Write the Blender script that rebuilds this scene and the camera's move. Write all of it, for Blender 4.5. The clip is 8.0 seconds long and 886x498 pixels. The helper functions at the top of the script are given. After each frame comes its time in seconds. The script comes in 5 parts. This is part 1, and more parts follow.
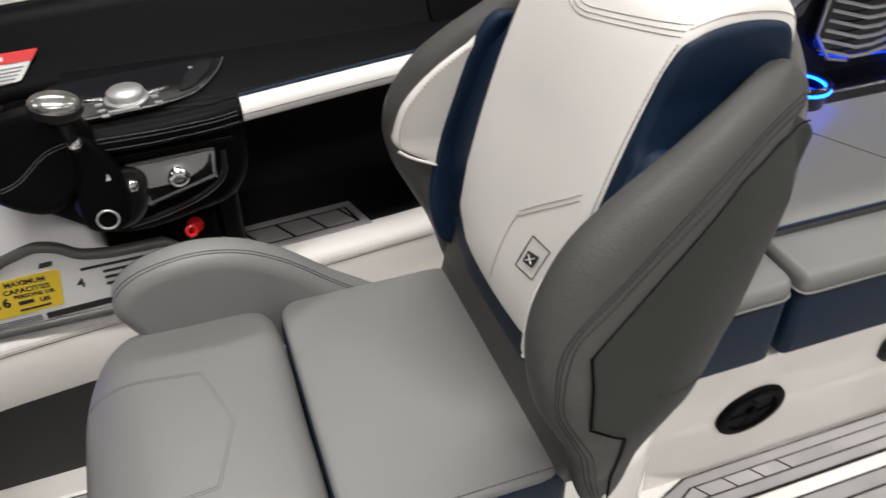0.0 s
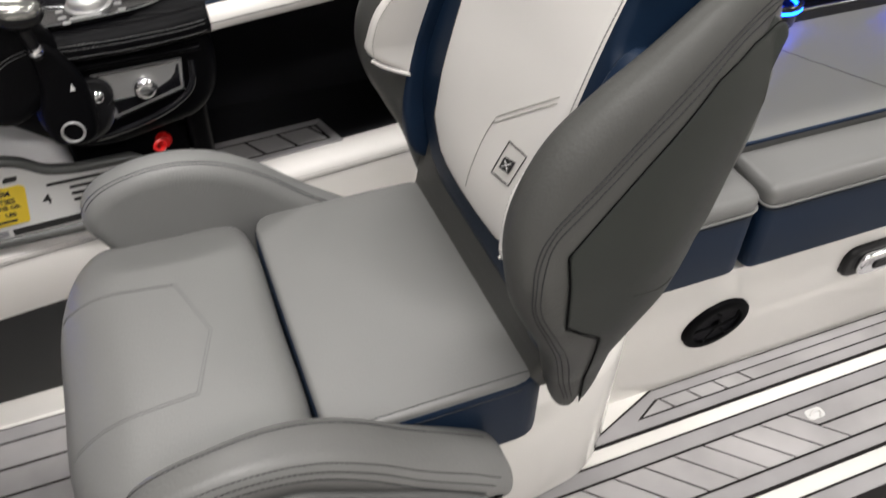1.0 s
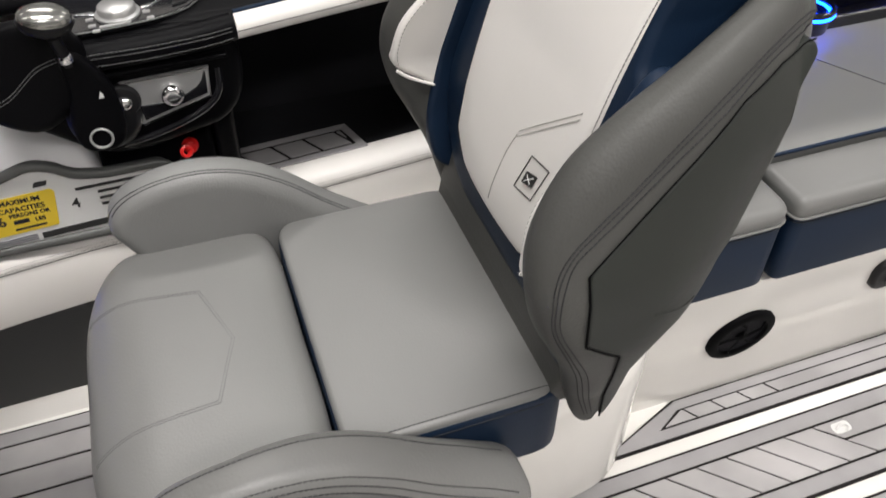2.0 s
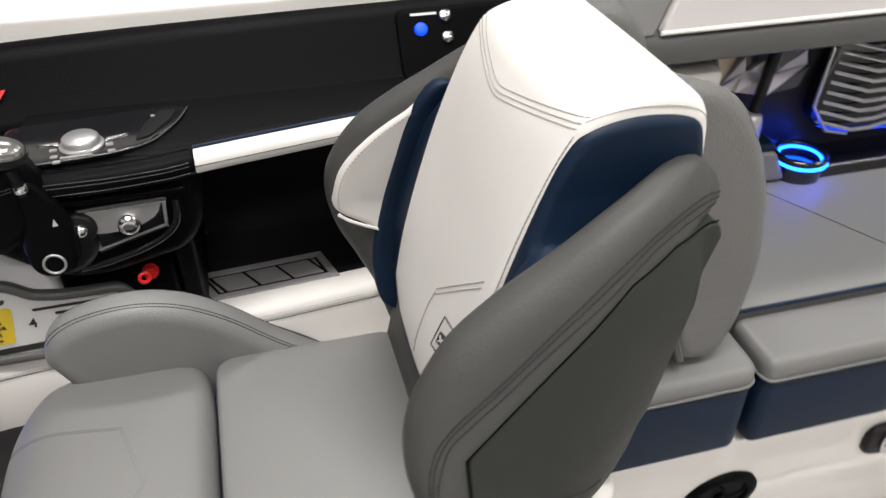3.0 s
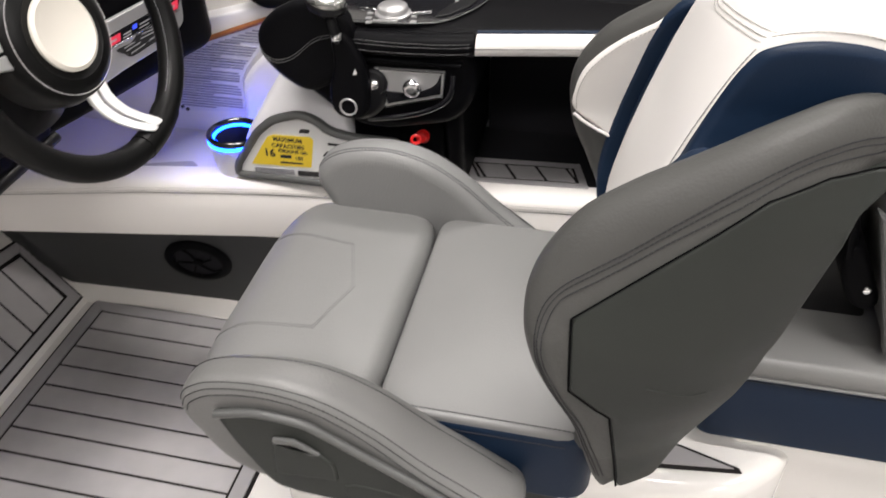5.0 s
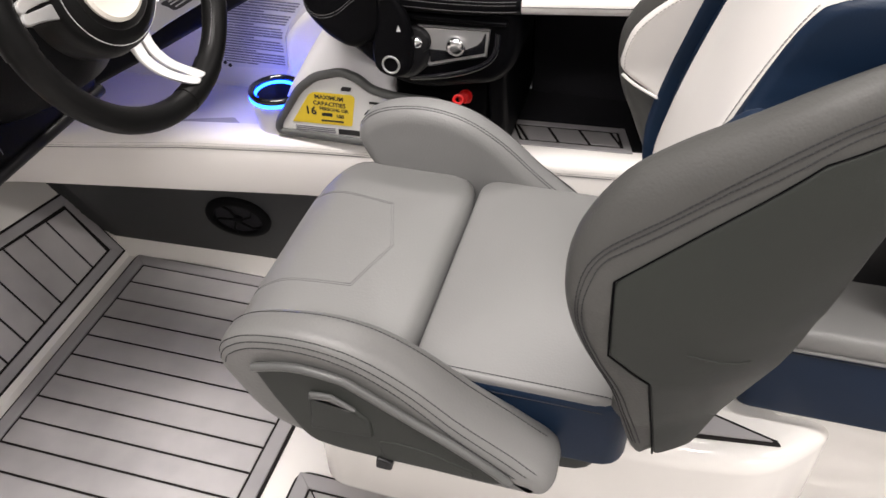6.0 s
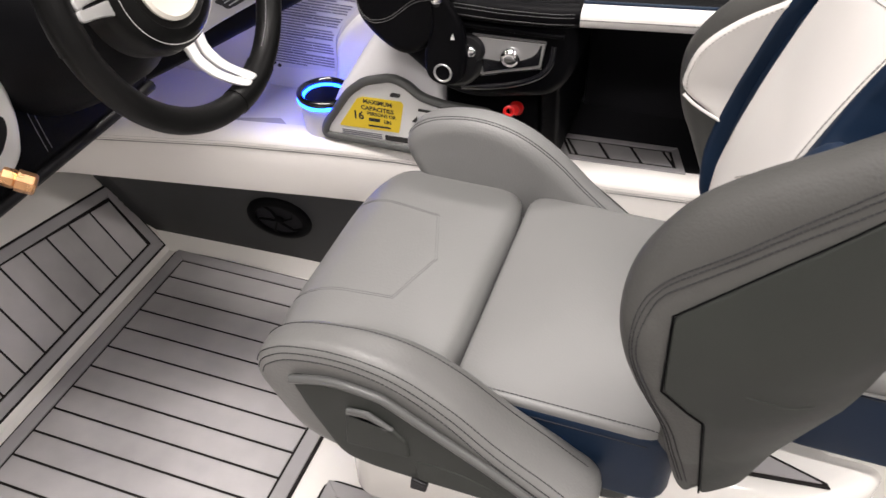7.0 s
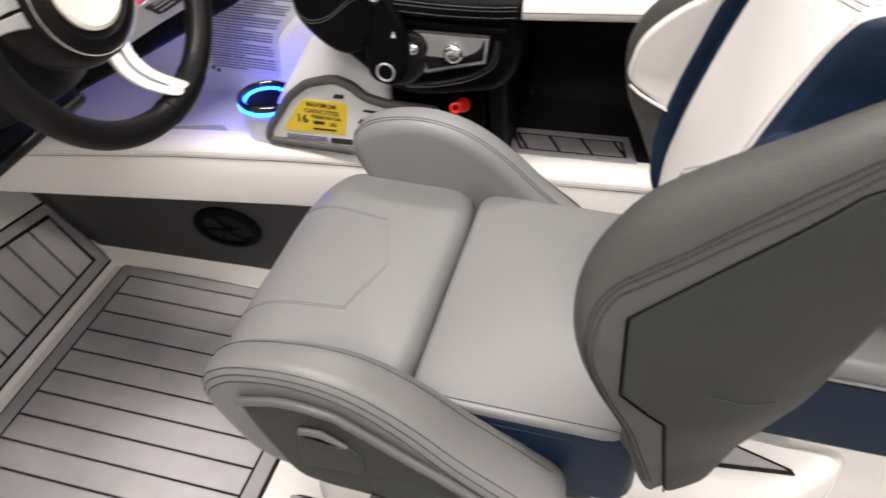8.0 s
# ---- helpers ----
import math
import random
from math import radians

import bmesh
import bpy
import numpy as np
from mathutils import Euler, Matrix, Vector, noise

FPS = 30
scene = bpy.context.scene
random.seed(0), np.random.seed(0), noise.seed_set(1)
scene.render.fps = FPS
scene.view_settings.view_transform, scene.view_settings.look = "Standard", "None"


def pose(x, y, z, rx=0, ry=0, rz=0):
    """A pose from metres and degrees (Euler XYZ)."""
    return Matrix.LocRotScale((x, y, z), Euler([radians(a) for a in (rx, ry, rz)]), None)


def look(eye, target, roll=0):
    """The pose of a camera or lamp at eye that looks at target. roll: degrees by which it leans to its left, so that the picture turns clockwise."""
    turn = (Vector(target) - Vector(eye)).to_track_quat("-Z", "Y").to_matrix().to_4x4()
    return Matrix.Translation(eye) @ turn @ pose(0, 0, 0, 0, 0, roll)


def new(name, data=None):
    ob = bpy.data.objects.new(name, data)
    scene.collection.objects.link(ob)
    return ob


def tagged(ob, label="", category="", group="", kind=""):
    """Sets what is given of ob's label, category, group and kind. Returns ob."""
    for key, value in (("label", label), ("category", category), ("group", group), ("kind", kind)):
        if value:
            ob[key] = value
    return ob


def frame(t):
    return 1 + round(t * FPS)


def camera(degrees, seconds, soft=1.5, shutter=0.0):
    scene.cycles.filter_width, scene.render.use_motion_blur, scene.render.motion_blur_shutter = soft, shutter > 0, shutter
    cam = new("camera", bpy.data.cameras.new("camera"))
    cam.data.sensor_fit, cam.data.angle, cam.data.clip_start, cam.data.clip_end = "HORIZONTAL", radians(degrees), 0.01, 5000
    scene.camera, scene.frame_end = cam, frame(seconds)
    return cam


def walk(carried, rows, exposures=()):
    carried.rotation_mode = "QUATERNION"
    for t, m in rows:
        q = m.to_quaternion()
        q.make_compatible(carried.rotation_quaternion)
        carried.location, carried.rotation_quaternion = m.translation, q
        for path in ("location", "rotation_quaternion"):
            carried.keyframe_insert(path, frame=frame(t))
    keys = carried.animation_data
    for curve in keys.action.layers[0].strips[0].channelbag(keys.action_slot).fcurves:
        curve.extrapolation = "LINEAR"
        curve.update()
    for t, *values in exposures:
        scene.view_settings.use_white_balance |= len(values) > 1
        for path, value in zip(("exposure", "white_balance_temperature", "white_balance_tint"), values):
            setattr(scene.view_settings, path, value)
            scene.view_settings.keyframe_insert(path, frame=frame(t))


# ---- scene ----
import itertools
from mathutils.bvhtree import BVHTree

LAMP_W = 245.0
cam = camera(57.5, 8.0, soft=1.5, shutter=0.5)
PATH = [
    (0, (0.15, 0.053, 1.351), (0.675, 1.535, 0.114), -0.5),
    (0.5, (0.151, 0.047, 1.347), (0.757, 1.463, 0.071), 0.4),
    (0.7, (0.147, 0.047, 1.341), (0.741, 1.436, 0.031), 0.8),
    (1, (0.132, 0.037, 1.328), (0.698, 1.391, -0.031), 1.3),
    (1.2, (0.125, 0.033, 1.325), (0.667, 1.373, -0.058), 1.5),
    (2.3, (0.163, 0.061, 1.357), (0.667, 1.46, 0.02), 0.0),
    (2.5, (0.185, 0.068, 1.368), (0.708, 1.517, 0.093), 0.0),
    (2.8, (0.244, 0.053, 1.375), (0.744, 1.583, 0.188), 0.2),
    (3, (0.301, 0.059, 1.373), (0.733, 1.619, 0.199), 0.4),
    (3.2, (0.356, 0.044, 1.376), (0.684, 1.634, 0.208), 1.0),
    (3.5, (0.422, 0.018, 1.364), (0.582, 1.634, 0.196), 1.2),
    (3.7, (0.439, -0.002, 1.365), (0.495, 1.621, 0.197), 1.2),
    (4, (0.454, -0.025, 1.373), (0.362, 1.591, 0.199), -0.2),
    (4.5, (0.45, -0.062, 1.371), (0.19, 1.516, 0.17), -0.9),
    (4.8, (0.444, -0.075, 1.35), (0.125, 1.475, 0.126), -0.5),
    (5, (0.447, -0.076, 1.359), (0.095, 1.437, 0.1), -0.9),
    (5.2, (0.445, -0.078, 1.351), (0.077, 1.416, 0.073), -0.7),
    (6.3, (0.438, -0.067, 1.341), (-0.012, 1.361, 0.015), -1.8),
    (6.4, (0.435, -0.064, 1.339), (-0.023, 1.365, 0.017), -1.7),
    (6.5, (0.433, -0.061, 1.339), (-0.035, 1.366, 0.018), -1.6),
    (7, (0.416, -0.048, 1.34), (-0.091, 1.371, 0.026), -0.7),
    (7.5, (0.403, -0.029, 1.329), (-0.12, 1.383, 0.012), -0.6),
    (8, (0.421, -0.012, 1.33), (0.006, 1.426, 0.002), -1.3),
]
walk(cam, [(t, look(eye, target, roll)) for t, eye, target, roll in PATH],
     [(0, -0.43, 6500, 10), (0.5, -0.40, 6500, 10), (1.2, -0.37, 6500, 10), (2.5, -0.30, 6500, 10), (3.5, -0.28, 6500, 10), (5, -0.03, 6550, 12), (6.5, 0.03, 6650, 14), (8, 0.09, 6650, 14)])

# ---- light ----
world = bpy.data.worlds.new("showroom_air")
world.use_nodes = True
world.node_tree.nodes["Background"].inputs["Color"].default_value = (0.9, 0.93, 1.0, 1)
world.node_tree.nodes["Background"].inputs["Strength"].default_value = 0.05
scene.world = world


def area_lamp(name, at, target, w, h, watts, colour=(1, 1, 1)):
    data = bpy.data.lights.new(name, "AREA")
    data.shape, data.size, data.size_y, data.energy, data.color = "RECTANGLE", w, h, watts, colour
    ob = new(name, data)
    ob.matrix_world = look(at, target)
    return tagged(ob, "long white ceiling lamp of the showroom", "lamp", "showroom ceiling lamps", "structure")


for lx, gx in ((-7.0, 0.5), (0.2, 1.5), (7.5, 0.95)):
    for ly, gy in ((-5.5, 0.95), (-0.6, 1.45), (5.0, 0.8)):
        area_lamp("ceiling_lamp", (lx, ly, 6.8), (lx, ly, 0), 4.0, 0.7, LAMP_W * gx * gy, (1.0, 0.965, 0.93))


# ---- materials ----
def material(name, base, rough=0.5, metal=0.0, grain=0.0, grain_scale=400.0, blot=0.06, blot_scale=6.0, coat=0.0, voronoi=False, spec=0.5, streak=None, wrinkle=0.0):
    """A surface with fine relief, large soft variation and slight change of gloss."""
    m = bpy.data.materials.new(name)
    m.use_nodes = True
    nt = m.node_tree
    b = nt.nodes["Principled BSDF"]
    b.inputs["Roughness"].default_value, b.inputs["Metallic"].default_value = rough, metal
    b.inputs["Specular IOR Level"].default_value = spec
    b.inputs["Coat Weight"].default_value, b.inputs["Coat Roughness"].default_value = coat, 0.06
    co = nt.nodes.new("ShaderNodeTexCoord")
    big = nt.nodes.new("ShaderNodeTexNoise")
    big.inputs["Scale"].default_value, big.inputs["Detail"].default_value = blot_scale, 5
    src = co.outputs["Object"]
    if streak:
        mp = nt.nodes.new("ShaderNodeMapping")
        mp.inputs["Scale"].default_value = streak
        nt.links.new(src, mp.inputs["Vector"])
        nt.links.new(mp.outputs["Vector"], big.inputs["Vector"])
    else:
        nt.links.new(src, big.inputs["Vector"])
    ramp = nt.nodes.new("ShaderNodeValToRGB")
    c = Vector(base)
    ramp.color_ramp.elements[0].position, ramp.color_ramp.elements[1].position = 0.3, 0.72
    ramp.color_ramp.elements[0].color = (*(c * (1 - blot)), 1)
    ramp.color_ramp.elements[1].color = (*[min(1, v * (1 + blot)) for v in c], 1)
    nt.links.new(big.outputs["Fac"], ramp.inputs["Fac"])
    nt.links.new(ramp.outputs["Color"], b.inputs["Base Color"])
    rr = nt.nodes.new("ShaderNodeMapRange")
    rr.inputs["To Min"].default_value, rr.inputs["To Max"].default_value = rough * 0.85, min(1, rough * 1.15)
    nt.links.new(big.outputs["Fac"], rr.inputs["Value"])
    nt.links.new(rr.outputs["Result"], b.inputs["Roughness"])
    if grain:
        if voronoi:
            g = nt.nodes.new("ShaderNodeTexVoronoi")
            g.feature = "SMOOTH_F1"
            g.inputs["Scale"].default_value = grain_scale
            h = g.outputs["Distance"]
        else:
            g = nt.nodes.new("ShaderNodeTexNoise")
            g.inputs["Scale"].default_value, g.inputs["Detail"].default_value = grain_scale, 3
            h = g.outputs["Fac"]
        nt.links.new(src, g.inputs["Vector"])
        bump = nt.nodes.new("ShaderNodeBump")
        bump.inputs["Strength"].default_value, bump.inputs["Distance"].default_value = grain, 0.0012
        nt.links.new(h, bump.inputs["Height"])
        nt.links.new(bump.outputs["Normal"], b.inputs["Normal"])
        if wrinkle:
            wm = nt.nodes.new("ShaderNodeMapping")
            wm.inputs["Scale"].default_value = (5.0, 5.0, 75.0)
            wn = nt.nodes.new("ShaderNodeTexNoise")
            wn.inputs["Scale"].default_value, wn.inputs["Detail"].default_value = 1.0, 3
            wb = nt.nodes.new("ShaderNodeBump")
            wb.inputs["Strength"].default_value, wb.inputs["Distance"].default_value = wrinkle, 0.004
            nt.links.new(src, wm.inputs["Vector"])
            nt.links.new(wm.outputs["Vector"], wn.inputs["Vector"])
            nt.links.new(wn.outputs["Fac"], wb.inputs["Height"])
            nt.links.new(bump.outputs["Normal"], wb.inputs["Normal"])
            nt.links.new(wb.outputs["Normal"], b.inputs["Normal"])
    return m


def glow(name, colour, strength):
    m = bpy.data.materials.new(name)
    m.use_nodes = True
    b = m.node_tree.nodes["Principled BSDF"]
    b.inputs["Base Color"].default_value = (*colour, 1)
    b.inputs["Emission Color"].default_value = (*colour, 1)
    b.inputs["Emission Strength"].default_value = strength
    return m


GREY = material("light_grey_vinyl", (0.174, 0.174, 0.171), 0.40, grain=0.15, grain_scale=420, voronoi=True, blot=0.035)
LOUNGE = material("lounge_grey_vinyl", (0.142, 0.142, 0.138), 0.42, grain=0.5, grain_scale=330, voronoi=True, blot=0.05, wrinkle=0.35)
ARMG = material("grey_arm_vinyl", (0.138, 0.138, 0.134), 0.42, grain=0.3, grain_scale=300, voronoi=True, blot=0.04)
# Lighter copy of the arm vinyl; stronger light is put into its colour.
ARMIN = material("pebbled_lit_grey_vinyl", (0.205, 0.206, 0.204), 0.42, grain=0.32, grain_scale=430, voronoi=True, blot=0.04)
LEATHER = material("black_wheel_leather", (0.004, 0.004, 0.004), 0.38, spec=0.18, grain=0.15, grain_scale=700, voronoi=True, blot=0.15)
# Darker copy of the grey arm vinyl; shade is put into its colour.
ARM = material("shaded_grey_vinyl", (0.066, 0.066, 0.0625), 0.50, spec=0.33, grain=0.25, grain_scale=380, voronoi=True, blot=0.04)
WHITE = material("white_vinyl", (0.80, 0.775, 0.745), 0.45, grain=0.10, grain_scale=520, voronoi=True, blot=0.02)
# White vinyl darkened in colour to hold down light on the upturned panel.
COAMW = material("dimmed_white_vinyl", (0.38, 0.36, 0.35), 0.45, grain=0.10, grain_scale=520, voronoi=True, blot=0.02)
NAVY = material("navy_vinyl", (0.0056, 0.0160, 0.038), 0.46, grain=0.15, grain_scale=600, voronoi=True, blot=0.06, spec=0.22)
BLACKV = material("black_vinyl", (0.0024, 0.0024, 0.0031), 0.44, spec=0.07, grain=0.25, grain_scale=520, voronoi=True, blot=0.15)
SHELL = material("dark_grey_plastic", (0.022, 0.025, 0.022), 0.50, spec=0.32, grain=0.35, grain_scale=900, blot=0.05)
# Grey plastic parts, and highlights painted on the arm shell.
SHELL_EDGE = material("grey_plastic_and_highlight", (0.085, 0.087, 0.085), 0.35, grain=0.2, grain_scale=900)
CHARCOAL = material("charcoal_panel", (0.040, 0.0415, 0.043), 0.6, spec=0.25, grain=0.35, grain_scale=700, voronoi=True, blot=0.08)
BLACKP = material("black_plastic", (0.006, 0.006, 0.007), 0.38, spec=0.3, grain=0.15, grain_scale=900, blot=0.2)
GLOSSBLACK = material("gloss_black", (0.008, 0.008, 0.010), 0.12, blot=0.2, coat=0.4)
CARPET = material("black_liner", (0.015, 0.015, 0.018), 0.85, grain=1.0, grain_scale=900, blot=0.3, spec=0.2)
GEL = material("white_gelcoat", (0.84, 0.82, 0.785), 0.16, grain=0.05, grain_scale=40, blot=0.02, coat=0.5)
SHELFW = material("white_moulding", (0.66, 0.65, 0.66), 0.35, grain=0.1, grain_scale=300, blot=0.02)
FOAM = material("grey_foam_mat", (0.34, 0.33, 0.335), 0.62, grain=0.5, grain_scale=1400, blot=0.13, blot_scale=7, spec=0.35)
FOAML = material("grey_foam_plank", (0.40, 0.388, 0.390), 0.60, grain=0.5, grain_scale=1400, blot=0.24, blot_scale=4.5, spec=0.35)
GROOVE = material("dark_foam_groove", (0.014, 0.012, 0.012), 0.8, grain=0.3, grain_scale=900, blot=0.2, spec=0.2)
CHROME = material("chrome", (0.85, 0.85, 0.86), 0.08, metal=1.0, blot=0.03)
SMOKED = material("smoked_chrome", (0.36, 0.36, 0.34), 0.24, metal=0.9, blot=0.05)
SILVER = material("silver_paint", (0.55, 0.55, 0.55), 0.35, metal=0.7, blot=0.05)
CREAM = material("cream_emblem_disc", (0.78, 0.74, 0.66), 0.35, blot=0.02)
BRASS = material("copper_brass", (0.72, 0.40, 0.20), 0.28, metal=0.9, blot=0.15, blot_scale=40)
REDP = material("red_plastic", (0.65, 0.012, 0.012), 0.4, blot=0.05)
YELLOW = material("yellow_sticker", (0.80, 0.58, 0.03), 0.45, blot=0.03)
PAPER = material("white_sticker", (0.72, 0.72, 0.71), 0.45, blot=0.03)
INK = material("black_ink", (0.015, 0.015, 0.015), 0.5, blot=0.05)
GREYINK = material("grey_ink", (0.20, 0.20, 0.22), 0.5, blot=0.1)
REDINK = material("red_sticker", (0.62, 0.02, 0.02), 0.45, blot=0.04)
THREADM = material("grey_thread", (0.145, 0.145, 0.148), 0.7, blot=0.1)
THREADG = material("beige_thread", (0.36, 0.345, 0.32), 0.7, blot=0.1)
LINEINK = material("pale_grey_ink", (0.17, 0.17, 0.22), 0.5, blot=0.1)
VENTB = material("matt_black_plastic", (0.0025, 0.0025, 0.003), 0.55, spec=0.04, blot=0.2)
THREAD = material("dark_thread", (0.028, 0.028, 0.031), 0.7, blot=0.1)
THREADW = material("white_thread", (0.62, 0.61, 0.60), 0.7, blot=0.1)
NOTICE = material("frosted_notice_sheet", (0.58, 0.58, 0.63), 0.35, blot=0.05)
SPOKE = material("satin_silver_spoke", (0.80, 0.80, 0.79), 0.32, metal=0.55, blot=0.03, blot_scale=30)
AMBER = material("amber_wood_strip", (0.24, 0.085, 0.03), 0.35, blot=0.25, blot_scale=30)
FACET_A = material("pale_gold_facet", (0.66, 0.58, 0.42), 0.3, metal=0.1, blot=0.05)
FACET_B = material("pale_lilac_facet", (0.58, 0.56, 0.62), 0.3, metal=0.1, blot=0.05)
FACET_C = material("dark_steel_facet", (0.10, 0.10, 0.11), 0.25, metal=0.6, blot=0.05)
LED = glow("blue_led", (0.003, 0.055, 1.0), 34.0)
LEDB = glow("blue_button_light", (0.004, 0.05, 1.0), 2.2)
LEDV = glow("violet_led", (0.12, 0.09, 1.0), 5.8)
SCREEN = glow("lit_switch_label", (0.55, 0.03, 0.06), 0.6)
PINKINK = material("pale_pink_ink", (0.55, 0.30, 0.32), 0.5, blot=0.05)
SCREENB = glow("lit_blue_label", (0.03, 0.06, 0.7), 1.2)
SHOW = material("showroom_wall_paint", (0.30, 0.30, 0.30), 0.7, blot=0.04, blot_scale=1.0)
SHOWF = material("showroom_floor", (0.24, 0.235, 0.23), 0.4, blot=0.1, blot_scale=1.0)

# ---- building helpers ----
ORIGIN = {}


def thing(name, at, label, category, group="", kind=""):
    e = new(name)
    e.empty_display_size = 0.05
    e.location = at
    ORIGIN[e.name] = Vector(at)
    return tagged(e, label, category, group, kind)


def part(name, bm, mat, parent=None, label="", smooth=True):
    """One mesh in world coordinates, under a thing or a part."""
    me = bpy.data.meshes.new(name)
    bmesh.ops.recalc_face_normals(bm, faces=bm.faces)
    bm.to_mesh(me)
    bm.free()
    me.materials.append(mat)
    if smooth:
        me.shade_smooth()
        me.set_sharp_from_angle(angle=radians(48))
    ob = new(name, me)
    if parent is not None:
        ob.parent = parent
        o = ORIGIN.get(parent.name)
        if o is not None:
            ob.matrix_parent_inverse = Matrix.Translation(-o)
    if label:
        ob["label"] = label
    return ob


def structure(name, bm, mat, label, category, smooth=True):
    return tagged(part(name, bm, mat, None, "", smooth), label, category, "", "structure")


def curve(points, closed=True, n=6):
    """Catmull-Rom through the points."""
    p = [Vector(q) for q in points]
    out, m = [], len(p)
    for i in range(m if closed else m - 1):
        a, b, c, d = (p[(i + k) % m] if closed else p[min(max(i + k, 0), m - 1)] for k in (-1, 0, 1, 2))
        for j in range(n):
            t = j / n
            out.append(0.5 * (2 * b + (c - a) * t + (2 * a - 5 * b + 4 * c - d) * t * t + (3 * b - a - 3 * c + d) * t ** 3))
    if not closed:
        out.append(p[-1])
    return out


def evenly(points, n):
    """The same closed line with n points at equal steps."""
    p = list(points) + [points[0]]
    lens = list(itertools.accumulate([0.0] + [(b - a).length for a, b in zip(p, p[1:])]))
    out, i = [], 0
    for k in range(n):
        d = lens[-1] * k / n
        while lens[i + 1] < d:
            i += 1
        out.append(p[i].lerp(p[i + 1], (d - lens[i]) / max(1e-9, lens[i + 1] - lens[i])))
    return out


def rounded(points, r, n=5):
    """A polygon with rounded corners."""
    p = [Vector(q) for q in points]
    out = []
    for i, b in enumerate(p):
        a, c = p[i - 1], p[(i + 1) % len(p)]
        k = min(r, (a - b).length * 0.45, (c - b).length * 0.45)
        u, v = b + (a - b).normalized() * k, b + (c - b).normalized() * k
        for j in range(n + 1):
            t = j / n
            out.append(u * (1 - t) ** 2 + b * 2 * t * (1 - t) + v * t * t)
    return out


def inset(poly, d):
    if abs(d) < 1e-9:
        return list(poly)
    m = len(poly)
    area = sum(poly[i - 1].x * poly[i].y - poly[i].x * poly[i - 1].y for i in range(m))
    s = 1 if area > 0 else -1
    out = []
    for i in range(m):
        e1, e2 = (poly[i] - poly[i - 1]), (poly[(i + 1) % m] - poly[i])
        n1, n2 = Vector((-e1.y, e1.x)), Vector((-e2.y, e2.x))
        n1 = n1.normalized() if n1.length > 1e-9 else n1
        n2 = n2.normalized() if n2.length > 1e-9 else n2
        n = n1 + n2
        n = n.normalized() if n.length > 1e-6 else n1
        k = 1 / max(0.5, n.dot(n2) if n2.length else 1)
        out.append(poly[i] + n * (s * d * k))
    for _ in range(12 if d > 0 else 0):
        turned = False
        for i in range(m):
            if (out[i] - out[i - 1]).dot(poly[i] - poly[i - 1]) < -1e-12:
                mid = (out[i] + out[i - 1]) / 2
                out[i], out[i - 1] = mid.copy(), mid
                turned = True
        if not turned:
            break
    return out


def slab(poly, w0, w1, r=0.01, axes="xz", puff=0.0, steps=4, warp=None, cut=True):
    """A plate of that outline between w0 and w1 along the third axis, with round edges and, with puff, swollen faces."""
    poly = [Vector(q) for q in poly]
    place = {"xz": lambda a, b, w: (a, w, b), "xy": lambda a, b, w: (a, b, w), "yz": lambda a, b, w: (w, a, b)}[axes]
    rings = []
    side = 1 if w1 > w0 else -1
    span = min(max(q[k] for q in poly) - min(q[k] for q in poly) for k in (0, 1))
    r = min(r, abs(w1 - w0) * 0.499, span * 0.4)
    caps = []
    if puff:
        caps = [(-k, puff * (1 - (1 - k) ** 2)) for k in (0.9, 0.7, 0.5, 0.32, 0.18, 0.07)]
    elif r > 1e-6:
        caps = [(r + min(0.004, span * 0.05), 0.0)]
    for d, h in caps:
        rings.append((d, w0 - side * h))
    if r <= 1e-6:
        steps = 0
        rings += [(0.0, w0), (0.0, w1)]
    for j in range(steps + 1 if steps else 0):
        a = j / steps * math.pi / 2
        rings.append((r * (1 - math.sin(a)), w0 + side * r * (1 - math.cos(a))))
    for j in range(steps + 1 if steps else 0):
        a = (1 - j / steps) * math.pi / 2
        rings.append((r * (1 - math.sin(a)), w1 - side * r * (1 - math.cos(a))))
    for d, h in reversed(caps):
        rings.append((d, w1 + side * h))
    bm = bmesh.new()
    rows = []
    mid = sum(poly, Vector((0, 0))) / len(poly)
    for d, w in rings:
        row = []
        for q in (inset(poly, d) if d >= 0 else [c.lerp(mid, -d) for c in inset(poly, r)]):
            row.append(bm.verts.new(place(q.x, q.y, w)))
        rows.append(row)
    m = len(poly)
    for a, b in zip(rows, rows[1:]):
        for i in range(m):
            bm.faces.new((a[i - 1], a[i], b[i], b[i - 1]))
    bm.faces.new(rows[0])
    bm.faces.new(rows[-1])
    if puff:
        soft = [v for row in rows[:len(caps)] + rows[-len(caps):] for v in row]
        for _ in range(8):
            bmesh.ops.smooth_vert(bm, verts=soft, factor=0.5, use_axis_x=axes != "yz", use_axis_y=axes != "xz", use_axis_z=axes != "xy" or True)
        bmesh.ops.poke(bm, faces=[c for c in bm.faces if len(c.verts) > 8])
    if warp:
        zs = [v.co.z for v in bm.verts]
        z = min(zs) + 0.02
        while cut and z < max(zs) - 0.005 and max(zs) - min(zs) < 0.6:
            bmesh.ops.bisect_plane(bm, geom=bm.verts[:] + bm.edges[:] + bm.faces[:], plane_co=(0, 0, z), plane_no=(0, 0, 1))
            z += 0.02
        if cut == "both":
            for k in range(34):
                bmesh.ops.bisect_plane(bm, geom=bm.verts[:] + bm.edges[:] + bm.faces[:], plane_co=(0.38 + 0.01 * k, 0, 0), plane_no=(1, 0, 0))
        for v in bm.verts:
            v.co = warp(v.co.copy())
    return bm


